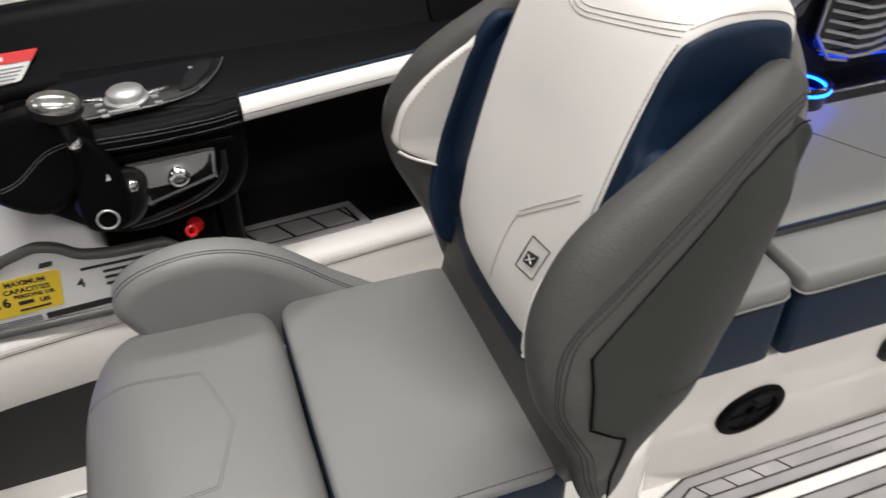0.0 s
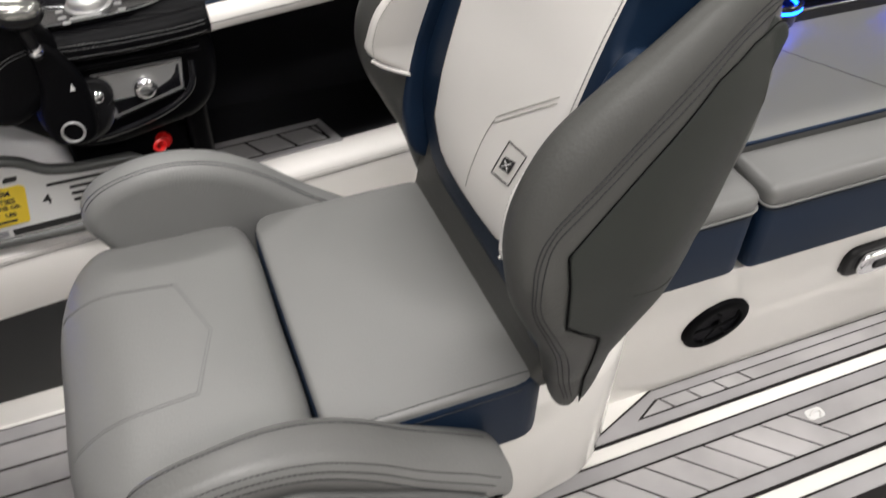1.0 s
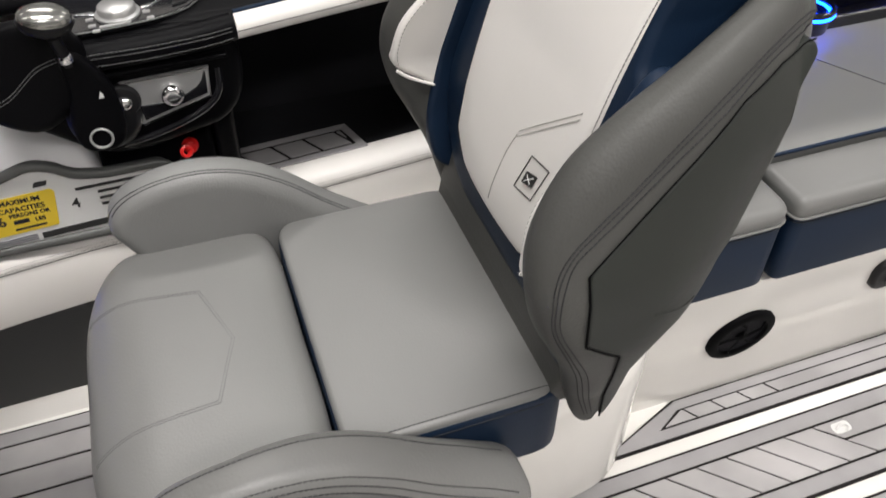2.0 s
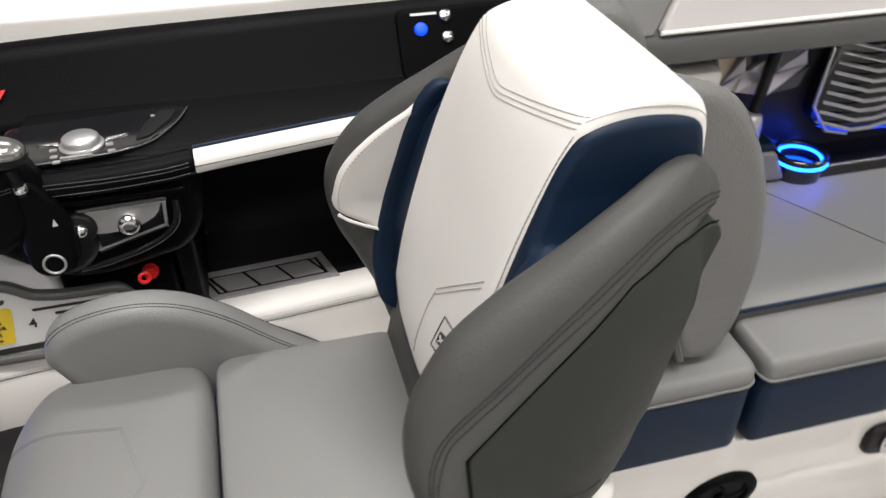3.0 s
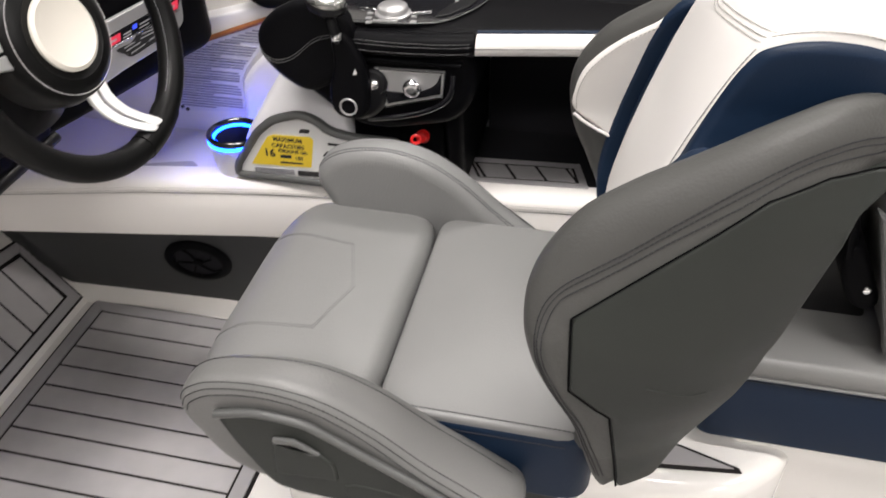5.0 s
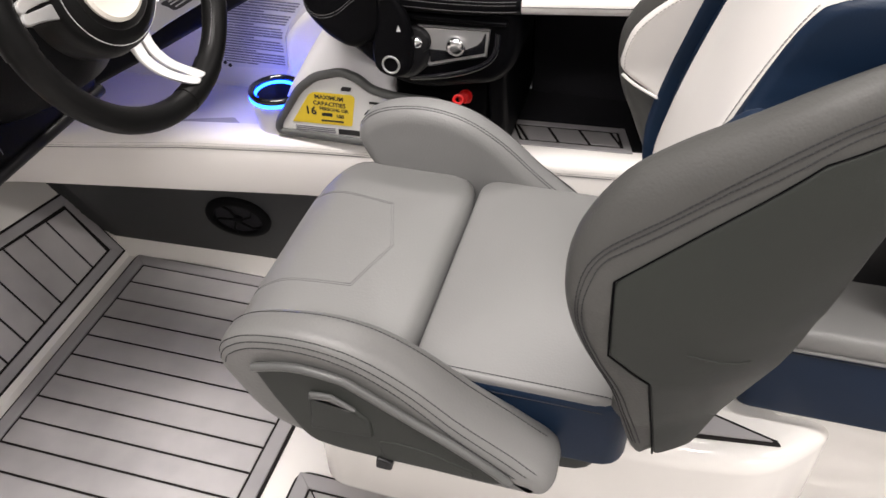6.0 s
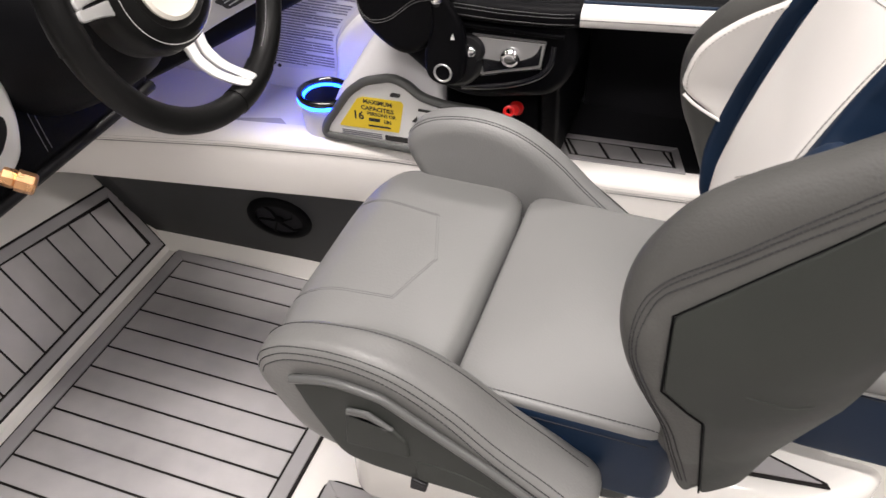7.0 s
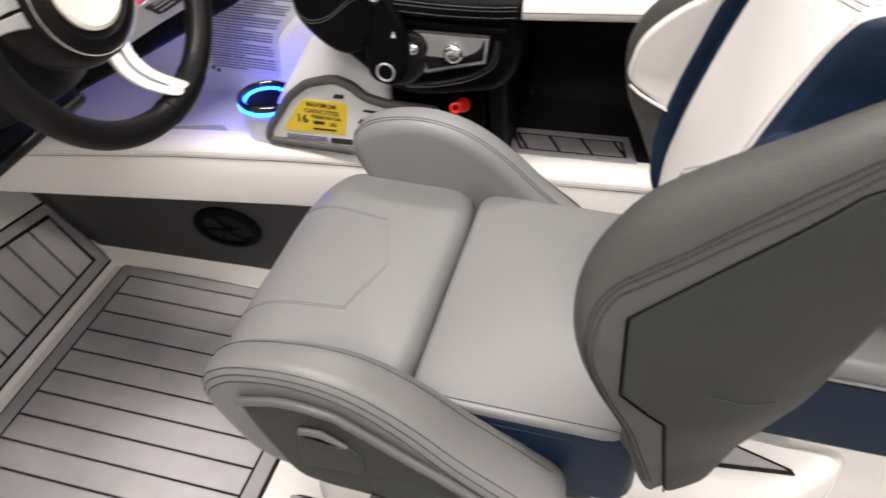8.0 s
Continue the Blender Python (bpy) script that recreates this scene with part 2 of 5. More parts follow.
def box(x0, x1, y0, y1, z0, z1, r=0.004):
    return slab([(x0, y0), (x1, y0), (x1, y1), (x0, y1)], z0, z1, 0.0, "xy") if r <= 0 else slab(rounded([(x0, y0), (x1, y0), (x1, y1), (x0, y1)], r, 3), z0, z1, r, "xy", steps=2)


def tube(points, r, closed=False, n=8, flat=1.0):
    """A round bar along the points."""
    p = [Vector(q) for q in points]
    bm = bmesh.new()
    rows = []
    m = len(p)
    up = None
    for i in range(m):
        a = p[i - 1] if (closed or i) else p[i]
        b = p[(i + 1) % m] if (closed or i < m - 1) else p[i]
        t = (b - a).normalized()
        if up is None:
            up = t.orthogonal().normalized()
        up = (up - t * up.dot(t)).normalized()
        s = t.cross(up)
        rows.append([bm.verts.new(p[i] + up * (math.cos(k / n * 2 * math.pi) * r) + s * (math.sin(k / n * 2 * math.pi) * r * flat)) for k in range(n)])
    for i in range(m if closed else m - 1):
        a, b = rows[i], rows[(i + 1) % m]
        for k in range(n):
            bm.faces.new((a[k - 1], a[k], b[k], b[k - 1]))
    if not closed:
        bm.faces.new(rows[0])
        bm.faces.new(rows[-1])
    return bm


def lathe(profile, at, axis, n=32, cap=True):
    """A turned body: profile of (radius, height) along axis from at."""
    z = Vector(axis).normalized()
    x = z.orthogonal().normalized()
    y = z.cross(x)
    at = Vector(at)
    bm = bmesh.new()
    rows = []
    for r, h in profile:
        if r < 1e-6:
            rows.append([bm.verts.new(at + z * h)])
        else:
            rows.append([bm.verts.new(at + z * h + (x * math.cos(k / n * 2 * math.pi) + y * math.sin(k / n * 2 * math.pi)) * r) for k in range(n)])
    for a, b in zip(rows, rows[1:]):
        for k in range(n):
            if len(a) == 1 and len(b) == 1:
                continue
            if len(a) == 1:
                bm.faces.new((a[0], b[k], b[k - 1]))
            elif len(b) == 1:
                bm.faces.new((a[k - 1], a[k], b[0]))
            else:
                bm.faces.new((a[k - 1], a[k], b[k], b[k - 1]))
    if cap and len(rows[0]) > 1:
        bm.faces.new(rows[0])
    if cap and len(rows[-1]) > 1:
        bm.faces.new(rows[-1])
    return bm


def torus(at, axis, R, r, n=40, m=10, a0=0.0, a1=360.0):
    z = Vector(axis).normalized()
    x = z.orthogonal().normalized()
    y = z.cross(x)
    full = a1 - a0 >= 360
    pts = [Vector(at) + (x * math.cos(radians(a0 + (a1 - a0) * k / n)) + y * math.sin(radians(a0 + (a1 - a0) * k / n))) * R for k in range(n if full else n + 1)]
    return tube(pts, r, full, m)


def surface_of(ob):
    """What a thread is laid on."""
    bm = bmesh.new()
    bm.from_mesh(ob.data)
    t = BVHTree.FromBMesh(bm)
    bm.free()
    return t


def drape(points, tree, way, lift=0.0006, n=10, smooth=True):
    """Lay a line on a surface: each point slides along way until it meets it."""
    way = Vector(way).normalized()
    out = []
    for q in (curve(points, False, n) if smooth else points):
        q = Vector(q)
        hit, normal, _, _ = tree.ray_cast(q - way * 0.3, way)
        if hit is not None:
            out.append(hit + normal * lift * (1 if normal.dot(way) < 0 else -1))
    return out


def dashes(line, r=0.0007, step=0.0055, fill=0.8):
    """Thread stitches along a line."""
    bm = bmesh.new()
    if len(line) < 2:
        return bm
    lens = [0.0]
    for a, b in zip(line, line[1:]):
        lens.append(lens[-1] + (b - a).length)

    def at(s):
        for i in range(len(line) - 1):
            if lens[i + 1] >= s:
                k = (s - lens[i]) / max(1e-9, lens[i + 1] - lens[i])
                return line[i].lerp(line[i + 1], k)
        return line[-1]
    s = 0.0
    while s < lens[-1]:
        a, b = at(s), at(min(lens[-1], s + step * fill))
        t = (b - a)
        if t.length > 1e-5:
            u = t.orthogonal().normalized() * r
            w = t.normalized().cross(u)
            va = [bm.verts.new(a + u), bm.verts.new(a + w), bm.verts.new(a - u), bm.verts.new(a - w)]
            vb = [bm.verts.new(b + u), bm.verts.new(b + w), bm.verts.new(b - u), bm.verts.new(b - w)]
            for k in range(4):
                bm.faces.new((va[k - 1], va[k], vb[k], vb[k - 1]))
            bm.faces.new(va)
            bm.faces.new(vb)
        s += step
    return bm


def text_mesh(words, size, at, right, up, align="LEFT", bold=0.0):
    """Lettering as a thin mesh."""
    cu = bpy.data.curves.new("lettering", "FONT")
    cu.body, cu.size, cu.align_x, cu.offset, cu.resolution_u = words, size, align, bold, 2
    ob = bpy.data.objects.new("lettering", cu)
    scene.collection.objects.link(ob)
    bpy.context.view_layer.update()
    me = bpy.data.meshes.new_from_object(ob.evaluated_get(bpy.context.evaluated_depsgraph_get()))
    bpy.data.objects.remove(ob)
    bpy.data.curves.remove(cu)
    r, u = Vector(right).normalized(), Vector(up).normalized()
    n = r.cross(u)
    m = Matrix((r, u, n)).transposed().to_4x4()
    m.translation = Vector(at)
    bm = bmesh.new()
    bm.from_mesh(me)
    bpy.data.meshes.remove(me)
    bmesh.ops.transform(bm, matrix=m, verts=bm.verts)
    return bm


def plate(at, right, up, w, h, t=0.0006, r=0.002):
    """A thin sticker or bar, w by h, whose lower left corner is at."""
    rr, uu = Vector(right).normalized(), Vector(up).normalized()
    n = rr.cross(uu)
    bm = slab(rounded([(0, 0), (w, 0), (w, h), (0, h)], r, 3), 0, t, 0.0, "xy")
    m = Matrix((rr, uu, n)).transposed().to_4x4()
    m.translation = Vector(at)
    bmesh.ops.transform(bm, matrix=m, verts=bm.verts)
    return bm


def merge(*bms):
    out = bmesh.new()
    for b in bms:
        me = bpy.data.meshes.new("joined")
        b.to_mesh(me)
        b.free()
        out.from_mesh(me)
        bpy.data.meshes.remove(me)
    return out


# ---- the hull and its fixed mouldings ----
def lerp_table(table, x):
    for (x0, y0), (x1, y1) in zip(table, table[1:]):
        if x <= x1:
            k = max(0.0, min(1.0, (x - x0) / (x1 - x0)))
            return y0 + (y1 - y0) * k
    return table[-1][1]


def sweep_x(xs, section):
    """A skin through the sections at each x; section gives its (y, z) points."""
    bm = bmesh.new()
    rows = [[bm.verts.new((x, y, z)) for y, z in section(x)] for x in xs]
    m = len(rows[0])
    for a, b in zip(rows, rows[1:]):
        for i in range(m):
            bm.faces.new((a[i - 1], a[i], b[i], b[i - 1]))
    bm.faces.new(rows[0])
    bm.faces.new(rows[-1])
    return bm


PAD_Y = [(-1.4, 0.86), (-1.0, 0.965), (-0.756, 1.020), (-0.448, 1.092), (-0.226, 1.130), (-0.088, 1.147), (0.25, 1.174), (0.45, 1.194), (0.9, 1.24)]
KICK_Y = [(-1.4, 1.12), (-1.0, 1.164), (-0.79, 1.188), (-0.4, 1.206), (0.2, 1.22), (0.9, 1.24)]
KTOP_Y = [(-1.4, 1.20), (-1.0, 1.185), (-0.86, 1.15), (-0.75, 1.04), (-0.448, 1.106), (-0.226, 1.144), (-0.088, 1.161), (0.25, 1.188), (0.9, 1.25)]
XS = [-1.4 + 0.05 * k for k in range(47)]

structure("floor", box(-1.8, 3.4, -0.75, 1.6, -0.04, 0.0, 0.003), GEL, "glossy white gelcoat cockpit floor of the boat", "floor")
structure("wall_kick", sweep_x([-1.4 + 0.0125 * k for k in range(185)], lambda x: [(lerp_table(KICK_Y, x), 0.048), (lerp_table(KTOP_Y, x), 0.345), (lerp_table(KTOP_Y, x) + 0.05, 0.345), (lerp_table(KICK_Y, x) + 0.05, 0.0)]),
          CHARCOAL, "dark charcoal vinyl side panel above the cockpit floor", "side panel")
structure("trim_kick", sweep_x(XS, lambda x: [(lerp_table(KICK_Y, x) - 0.016, 0.0), (lerp_table(KICK_Y, x) - 0.012, 0.014), (lerp_table(KICK_Y, x) - 0.004, 0.042), (lerp_table(KICK_Y, x) + 0.004, 0.052), (lerp_table(KICK_Y, x) + 0.03, 0.052), (lerp_table(KICK_Y, x) + 0.03, 0.0)]),
          GEL, "white gelcoat cove at the foot of the side panel", "trim")


def pad_section(x):
    y = lerp_table(PAD_Y, x)
    b = 0.335 - 0.05 * max(0.0, min(1.2, x + 0.80)) + 0.018 * max(0.0, min(1.0, (x + 0.45) / 0.36))
    return [(y + 0.07, b + 0.001), (y + 0.016, b - 0.002), (y + 0.006, b + 0.003), (y + 0.001, b + 0.025), (y, 0.39), (y + 0.001, 0.420), (y + 0.004, 0.430),
            (y + 0.002, 0.434), (y + 0.005, 0.444), (y + 0.011, 0.4515), (y + 0.022, 0.457), (y + 0.042, 0.459), (y + 0.060, 0.457), (y + 0.075, 0.43)]


bolster = thing("side_bolster", (0, 1.15, 0.33), "white vinyl padded bolster along the cockpit side with double stitching", "bolster")
pad_body = part("pad", sweep_x(XS, pad_section), WHITE, bolster)
for dz, dy in ((0.4300, 0.0030), (0.4350, 0.0028), (0.4405, 0.0045)):
    part("seam", dashes([Vector((x, lerp_table(PAD_Y, x) + dy, dz)) for x in XS]), THREAD, pad_body, "dark stitched seam")
structure("shelf", slab([(-1.4, 1.0), (-0.756, 1.085), (-0.2, 1.21), (0.9, 1.31), (0.9, 1.62), (-1.4, 1.62)], 0.39, 0.449, 0.004, "xy"), SHELFW,
          "white moulded side shelf behind the padded bolster", "shelf")
structure("wall_side", box(-1.8, 3.4, 1.50, 1.62, 0.0, 0.96, 0.01), GEL, "white gelcoat inner hull side", "hull side")
structure("gunwale", slab([(1.40, 0.905), (1.48, 0.955), (1.9, 0.98), (1.9, 0.90), (1.47, 0.88)], -1.8, 3.4, 0.01, "yz"), GEL, "white gelcoat gunwale cap of the hull", "gunwale")
structure("wall_port", box(-1.8, 3.4, -0.85, -0.75, -0.04, 0.9, 0.01), GEL, "white gelcoat inner hull side of the far board", "hull side")
structure("wall_bow", box(-1.9, -1.8, -0.85, 1.62, -0.04, 0.9, 0.01), GEL, "white gelcoat bow bulkhead", "bulkhead")
structure("wall_stern", box(3.4, 3.5, -0.85, 1.62, -0.04, 0.8, 0.01), GEL, "white gelcoat stern bulkhead", "bulkhead")
# showroom round the boat
structure("showroom_floor", box(-11, 11, -9, 9, -1.1, -1.0, 0.0), SHOWF, "grey showroom floor under the boat", "floor")
structure("showroom_ceiling", box(-11, 11, -9, 9, 7.1, 7.2, 0.0), SHOW, "pale showroom ceiling above the lamps", "ceiling")
for nm, b in (("showroom_wall_north", (-11, 11, 9, 9.1)), ("showroom_wall_south", (-11, 11, -9.1, -9)), ("showroom_wall_east", (11, 11.1, -9, 9)), ("showroom_wall_west", (-11.1, -11, -9, 9))):
    structure(nm, box(*b, -1.0, 7.1, 0.0), SHOW, "plain grey showroom wall around the boat", "wall")

# seat plinth and bench base
structure("plinth", slab(rounded([(-0.03, 0.70), (0.0, 0.68), (0.55, 0.665), (0.70, 0.685), (0.80, 0.78), (0.80, 1.22), (0.04, 1.22)], 0.05), 0.0, 0.335, 0.03, "xy"), GEL,
          "glossy white moulded plinth under the helm seat", "plinth")
structure("bench_base", slab([(0.815, 0.0), (0.800, 0.16), (0.785, 0.26), (0.785, 0.345), (0.84, 0.36), (1.50, 0.36), (1.50, 0.0)], 0.70, 3.4, 0.012, "yz"), GEL,
          "glossy white moulded base of the aft bench", "bench base")

# ---- foam floor mats ----


def strip_poly(pts, z0, z1, m, r=0.0015):
    bm = slab(pts, z0, z1, r, "xy", steps=2)
    bmesh.ops.transform(bm, matrix=m, verts=bm.verts)
    return bm


def foam_mat(name, at, label, outline, border, planks, m=Matrix.Identity(4), inlay=None):
    """A foam deck mat: dark backing, a grey border and separate grey planks with dark grooves between them."""
    t = thing(name, at, label, "floor mat", "foam floor mats")
    part("backing", strip_poly(outline, 0.0005, 0.0055, m), GROOVE, t, "dark backing seen in the grooves")
    for pts in border:
        part("border", strip_poly(pts, 0.005, 0.0088, m), FOAM, t)
    for pts in planks:
        part("plank", strip_poly(pts, 0.005, 0.0086 if inlay is None else 0.0102, m), FOAML, t)
    if inlay:
        part("groove", strip_poly(inlay, 0.006, 0.0094, m), GROOVE, t, "dark groove round the ribs")
    return t


def rect(x0, x1, y0, y1):
    return [(x0, y0), (x1, y0), (x1, y1), (x0, y1)]


def framed(x0, x1, y0, y1, e, w, g):
    """The border of a rectangular mat as four mitred strips, and the room left inside."""
    a, b, c, d = x0 + e, x1 - e, y0 + e, y1 - e
    return ([[(a, c), (b, c), (b - w, c + w), (a + w, c + w)], [(b, c), (b, d), (b - w, d - w), (b - w, c + w)],
             [(b, d), (a, d), (a + w, d - w), (b - w, d - w)], [(a, d), (a, c), (a + w, c + w), (a + w, d - w)]],
            (a + w + g, b - w - g, c + w + g, d - w - g))


HX0, HX1, HY0, HY1 = -0.735, -0.137, -0.40, 1.182
brd, (ix0, ix1, iy0, iy1) = framed(HX0, HX1, HY0, HY1, 0.006, 0.030, 0.005)
pitch, groove = 0.0597, 0.0056
rows_p = []
y = iy1
while y - pitch > iy0:
    rows_p.append(rect(ix0, ix1, y - pitch + groove, y))
    y -= pitch
foam_mat("helm_mat", (-0.43, 0.4, 0), "grey foam deck mat with dark grooves in the helm footwell", rounded(rect(HX0, HX1, HY0, HY1), 0.02), brd, rows_p)

# footrest slope towards the bow, with its own mat
SL = radians(51)
structure("footrest", slab([(-0.757, 0.0), (-0.762, 0.012), (-0.985, 0.288), (-1.0, 0.30), (-1.06, 0.30), (-1.06, 0.0)], -0.75, 1.26, 0.004, "xz"), GEL,
          "white gelcoat footrest slope below the dash", "footrest")
# The upper part, out of view, is added to block light from the bow.
structure("bulkhead_dash", slab([(-1.06, 0.0), (-1.005, 0.28), (-0.96, 0.45), (-0.90, 0.70), (-0.88, 0.93), (-1.15, 0.93), (-1.15, 0.0)], -0.75, 1.50, 0.02, "xz"), GEL,
          "white gelcoat bulkhead behind the footwell", "bulkhead")
slope = Matrix.Translation((-0.766, 0, 0.012)) @ Matrix.Rotation(SL, 4, "Y") @ Matrix.Diagonal((-1, 1, 1, 1))
fo = [Vector(q) for q in ((0.0, -0.40), (0.0, 1.174), (0.204, 1.184), (0.256, 0.86), (0.30, 0.55), (0.33, -0.40))]
fa, fb, fc = inset(fo, 0.006), inset(fo, 0.030), inset(fo, 0.035)
fbrd = [[tuple(fa[k]), tuple(fa[(k + 1) % 6]), tuple(fb[(k + 1) % 6]), tuple(fb[k])] for k in range(6)]
FTOP = [(-0.5, 0.30), (0.55, 0.264), (0.86, 0.220), (1.135, 0.170)]
rows_p = []
y = 1.134
while y > -0.33:
    ya, yb = y - 0.0625 + groove, y
    rows_p.append([(0.035, ya), (0.035, yb), (lerp_table(FTOP, yb), yb + 0.011), (lerp_table(FTOP, ya), ya + 0.011)])
    y -= 0.0625
foam_mat("footrest_mat", (-0.85, 0.4, 0.1), "grey foam mat of short planks on the footrest slope", fo, fbrd, rows_p, slope)

# Unseen deck, added to keep light from the bow out from under the dash.
structure("dash_light_block", box(-1.20, -0.66, 0.10, 1.49, 0.932, 0.985, 0.012), BLACKV, "unseen black deck added behind the dash to block light from the bow", "dash deck")

# aisle mats beside the seat and the bench
brd, (ix0, ix1, iy0, iy1) = framed(-0.09, 3.0, 0.535, 0.700, 0.006, 0.029, 0.005)
cells = []
lean = 0.085
x = ix0 + 0.005
while x < 1.13:
    cells.append([(x + lean, iy0), (x + lean + 0.0612, iy0), (x + 0.0612, iy1), (x, iy1)])
    x += 0.066
cells.append([(ix0, iy0), (ix0 + lean, iy0), (ix0 + 0.001, iy1), (ix0, iy1)])
ymid = (iy0 + iy1) / 2
cells += [[(x + lean, iy0), (ix1, iy0), (ix1, ymid - 0.0025), (x + lean / 2 + 0.002, ymid - 0.0025)], [(x + lean / 2, ymid + 0.0025), (ix1, ymid + 0.0025), (ix1, iy1), (x, iy1)]]
foam_mat("aisle_mat", (0.8, 0.6, 0), "grey foam aisle mat with a row of ribs beside the seat", rounded(rect(-0.09, 3.0, 0.535, 0.700), 0.03), brd, cells)
structure("snap_eye", merge(plate((1.174, 0.630, 0.0088), (1, 0, 0), (0, 1, 0), 0.040, 0.024, 0.0012, 0.010), tube([(1.180, 0.640, 0.0115), (1.192, 0.646, 0.014), (1.204, 0.643, 0.014), (1.206, 0.635, 0.0125), (1.198, 0.632, 0.0115)], 0.0026)), PAPER,
          "small white snap eye let into the aisle mat", "snap eye")
foam_mat("aisle_mat", (0.8, 0.2, 0), "plain grey foam aisle mat on the cockpit floor", rounded(rect(-0.09, 3.0, -0.3, 0.505), 0.03), *(lambda q: (q[0], [rect(q[1][0], q[1][1], q[1][2] + 0.0597 * k, q[1][2] + 0.0597 * k + 0.0549) for k in range(11)]))(framed(-0.09, 3.0, -0.3, 0.505, 0.006, 0.03, 0.005)))
out_a = [(0.700, 0.728), (3.0, 0.728), (3.0, 0.812), (0.915, 0.812)]
border_a = [[(0.722, 0.7330), (2.995, 0.7330), (2.995, 0.807), (0.918, 0.807)]]
core = [Vector((0.85, 0.757)), Vector((2.97, 0.757)), Vector((2.97, 0.783)), Vector((0.915, 0.783))]
cells = [[(0.868, core[0].y), (0.940, core[0].y), (0.922, core[2].y), (0.918, core[2].y)]]
for k in range(3):
    x = 0.926 + 0.0635 * k
    cells.append([(x + 0.018, core[0].y), (x + 0.0775, core[0].y), (x + 0.0595, core[2].y), (x, core[2].y)])
cells.append([(1.135, core[0].y), (2.96, core[0].y), (2.96, core[2].y), (1.117, core[2].y)])
foam_mat("step_mat", (1.0, 0.77, 0), "narrow grey foam mat with a pointed end beside the bench", out_a, border_a, cells, inlay=[(0.853, 0.7535), (2.975, 0.7535), (2.975, 0.7865), (0.913, 0.7865)])
foam_mat("plinth_mat", (0.62, 0.73, 0.335), "small pointed grey foam mat on the seat plinth", [(0.45, 0.692), (0.712, 0.723), (0.708, 0.731), (0.45, 0.81)],
         [[(0.455, 0.698), (0.700, 0.726), (0.455, 0.801)]], [], Matrix.Translation((0, 0, 0.335)))


# ---- round vents ----
def round_vent(at, axis, R, label):
    t = thing("round_vent", at, label, "vent", "round black vents")
    z = Vector(axis).normalized()
    part("rim", lathe([(R, -0.006), (R, 0.002), (R * 0.96, 0.005), (R * 0.82, 0.007), (R * 0.74, 0.006), (R * 0.70, 0.001)], at, axis, 40, False), VENTB, t)
    part("barrel", lathe([(R * 0.74, 0.003), (R * 0.70, -0.002), (0.0, -0.003)], at, axis, 40, False), CARPET, t)
    x = z.orthogonal().normalized()
    yv = z.cross(x)
    for k in range(5):
        a = k / 5 * 2 * math.pi
        d = x * math.cos(a) + yv * math.sin(a)
        e = x * math.cos(a + 1.0) + yv * math.sin(a + 1.0)
        part("vane", tube([Vector(at) + d * R * 0.08 + z * 0.006, Vector(at) + (d + e * 0.45) * R * 0.42 + z * 0.007, Vector(at) + (d * 0.6 + e * 0.8) * R * 0.62 + z * 0.003], R * 0.035, False, 6, 0.5), VENTB, t)
    part("hub", lathe([(R * 0.16, 0.0), (R * 0.16, 0.006), (R * 0.10, 0.008), (0, 0.008)], at, axis), VENTB, t)
    return t


round_vent((-0.398, 1.150, 0.212), (0.13, -0.945, -0.29), 0.074, "round black plastic vent in the charcoal side panel")
round_vent((1.008, 0.789, 0.196), (0, -1, -0.13), 0.070, "round black plastic vent in the white bench base")

# grab cleat on the bench base
cleat = thing("grab_handle", (1.36, 0.78, 0.27), "chrome grab handle in a black oval recess on the bench base", "handle")
part("recess", slab(rounded([(1.27, 0.232), (1.47, 0.232), (1.47, 0.306), (1.27, 0.306)], 0.036), 0.772, 0.80, 0.008, "xz"), BLACKP, cleat)
part("loop", slab(rounded([(1.295, 0.244), (1.47, 0.244), (1.47, 0.296), (1.295, 0.296)], 0.025), 0.758, 0.775, 0.007, "xz"), CHROME, cleat)
part("slot", slab(rounded([(1.325, 0.259), (1.47, 0.259), (1.47, 0.281), (1.325, 0.281)], 0.010), 0.755, 0.765, 0.003, "xz"), BLACKP, cleat)

# ---- the helm seat ----
MID = 0.74
seat = thing("helm_chair", (0.25, MID, 0.335), "helm chair in grey, white and navy vinyl on a white plinth", "chair")


def mirror(bm):
    bmesh.ops.scale(bm, vec=(1, -1, 1), verts=bm.verts, space=Matrix.Translation((0, -MID, 0)))
    return bm


part("pedestal", slab(rounded(rect(0.03, 0.46, 0.60, 0.90), 0.05), 0.336, 0.47, 0.02, "xy"), SHELL, seat, "dark grey plastic seat base")
rear_navy = part("cushion_side", slab(rounded(rect(0.211, 0.487, 0.540, 0.940), 0.04), 0.455, 0.5765, 0.008, "xy"), NAVY, seat, "navy vinyl side of the rear cushion")
rear = part("rear_cushion", slab(rounded(rect(0.213, 0.475, 0.5415, 0.9385), 0.035), 0.560, 0.583, 0.007, "xy", puff=0.006), GREY, seat, "light grey vinyl rear seat cushion")


def front_warp(v):
    k = max(0.0, (0.02 - v.x) / 0.08)
    return Vector((v.x, v.y, v.z - 0.040 * k * k))


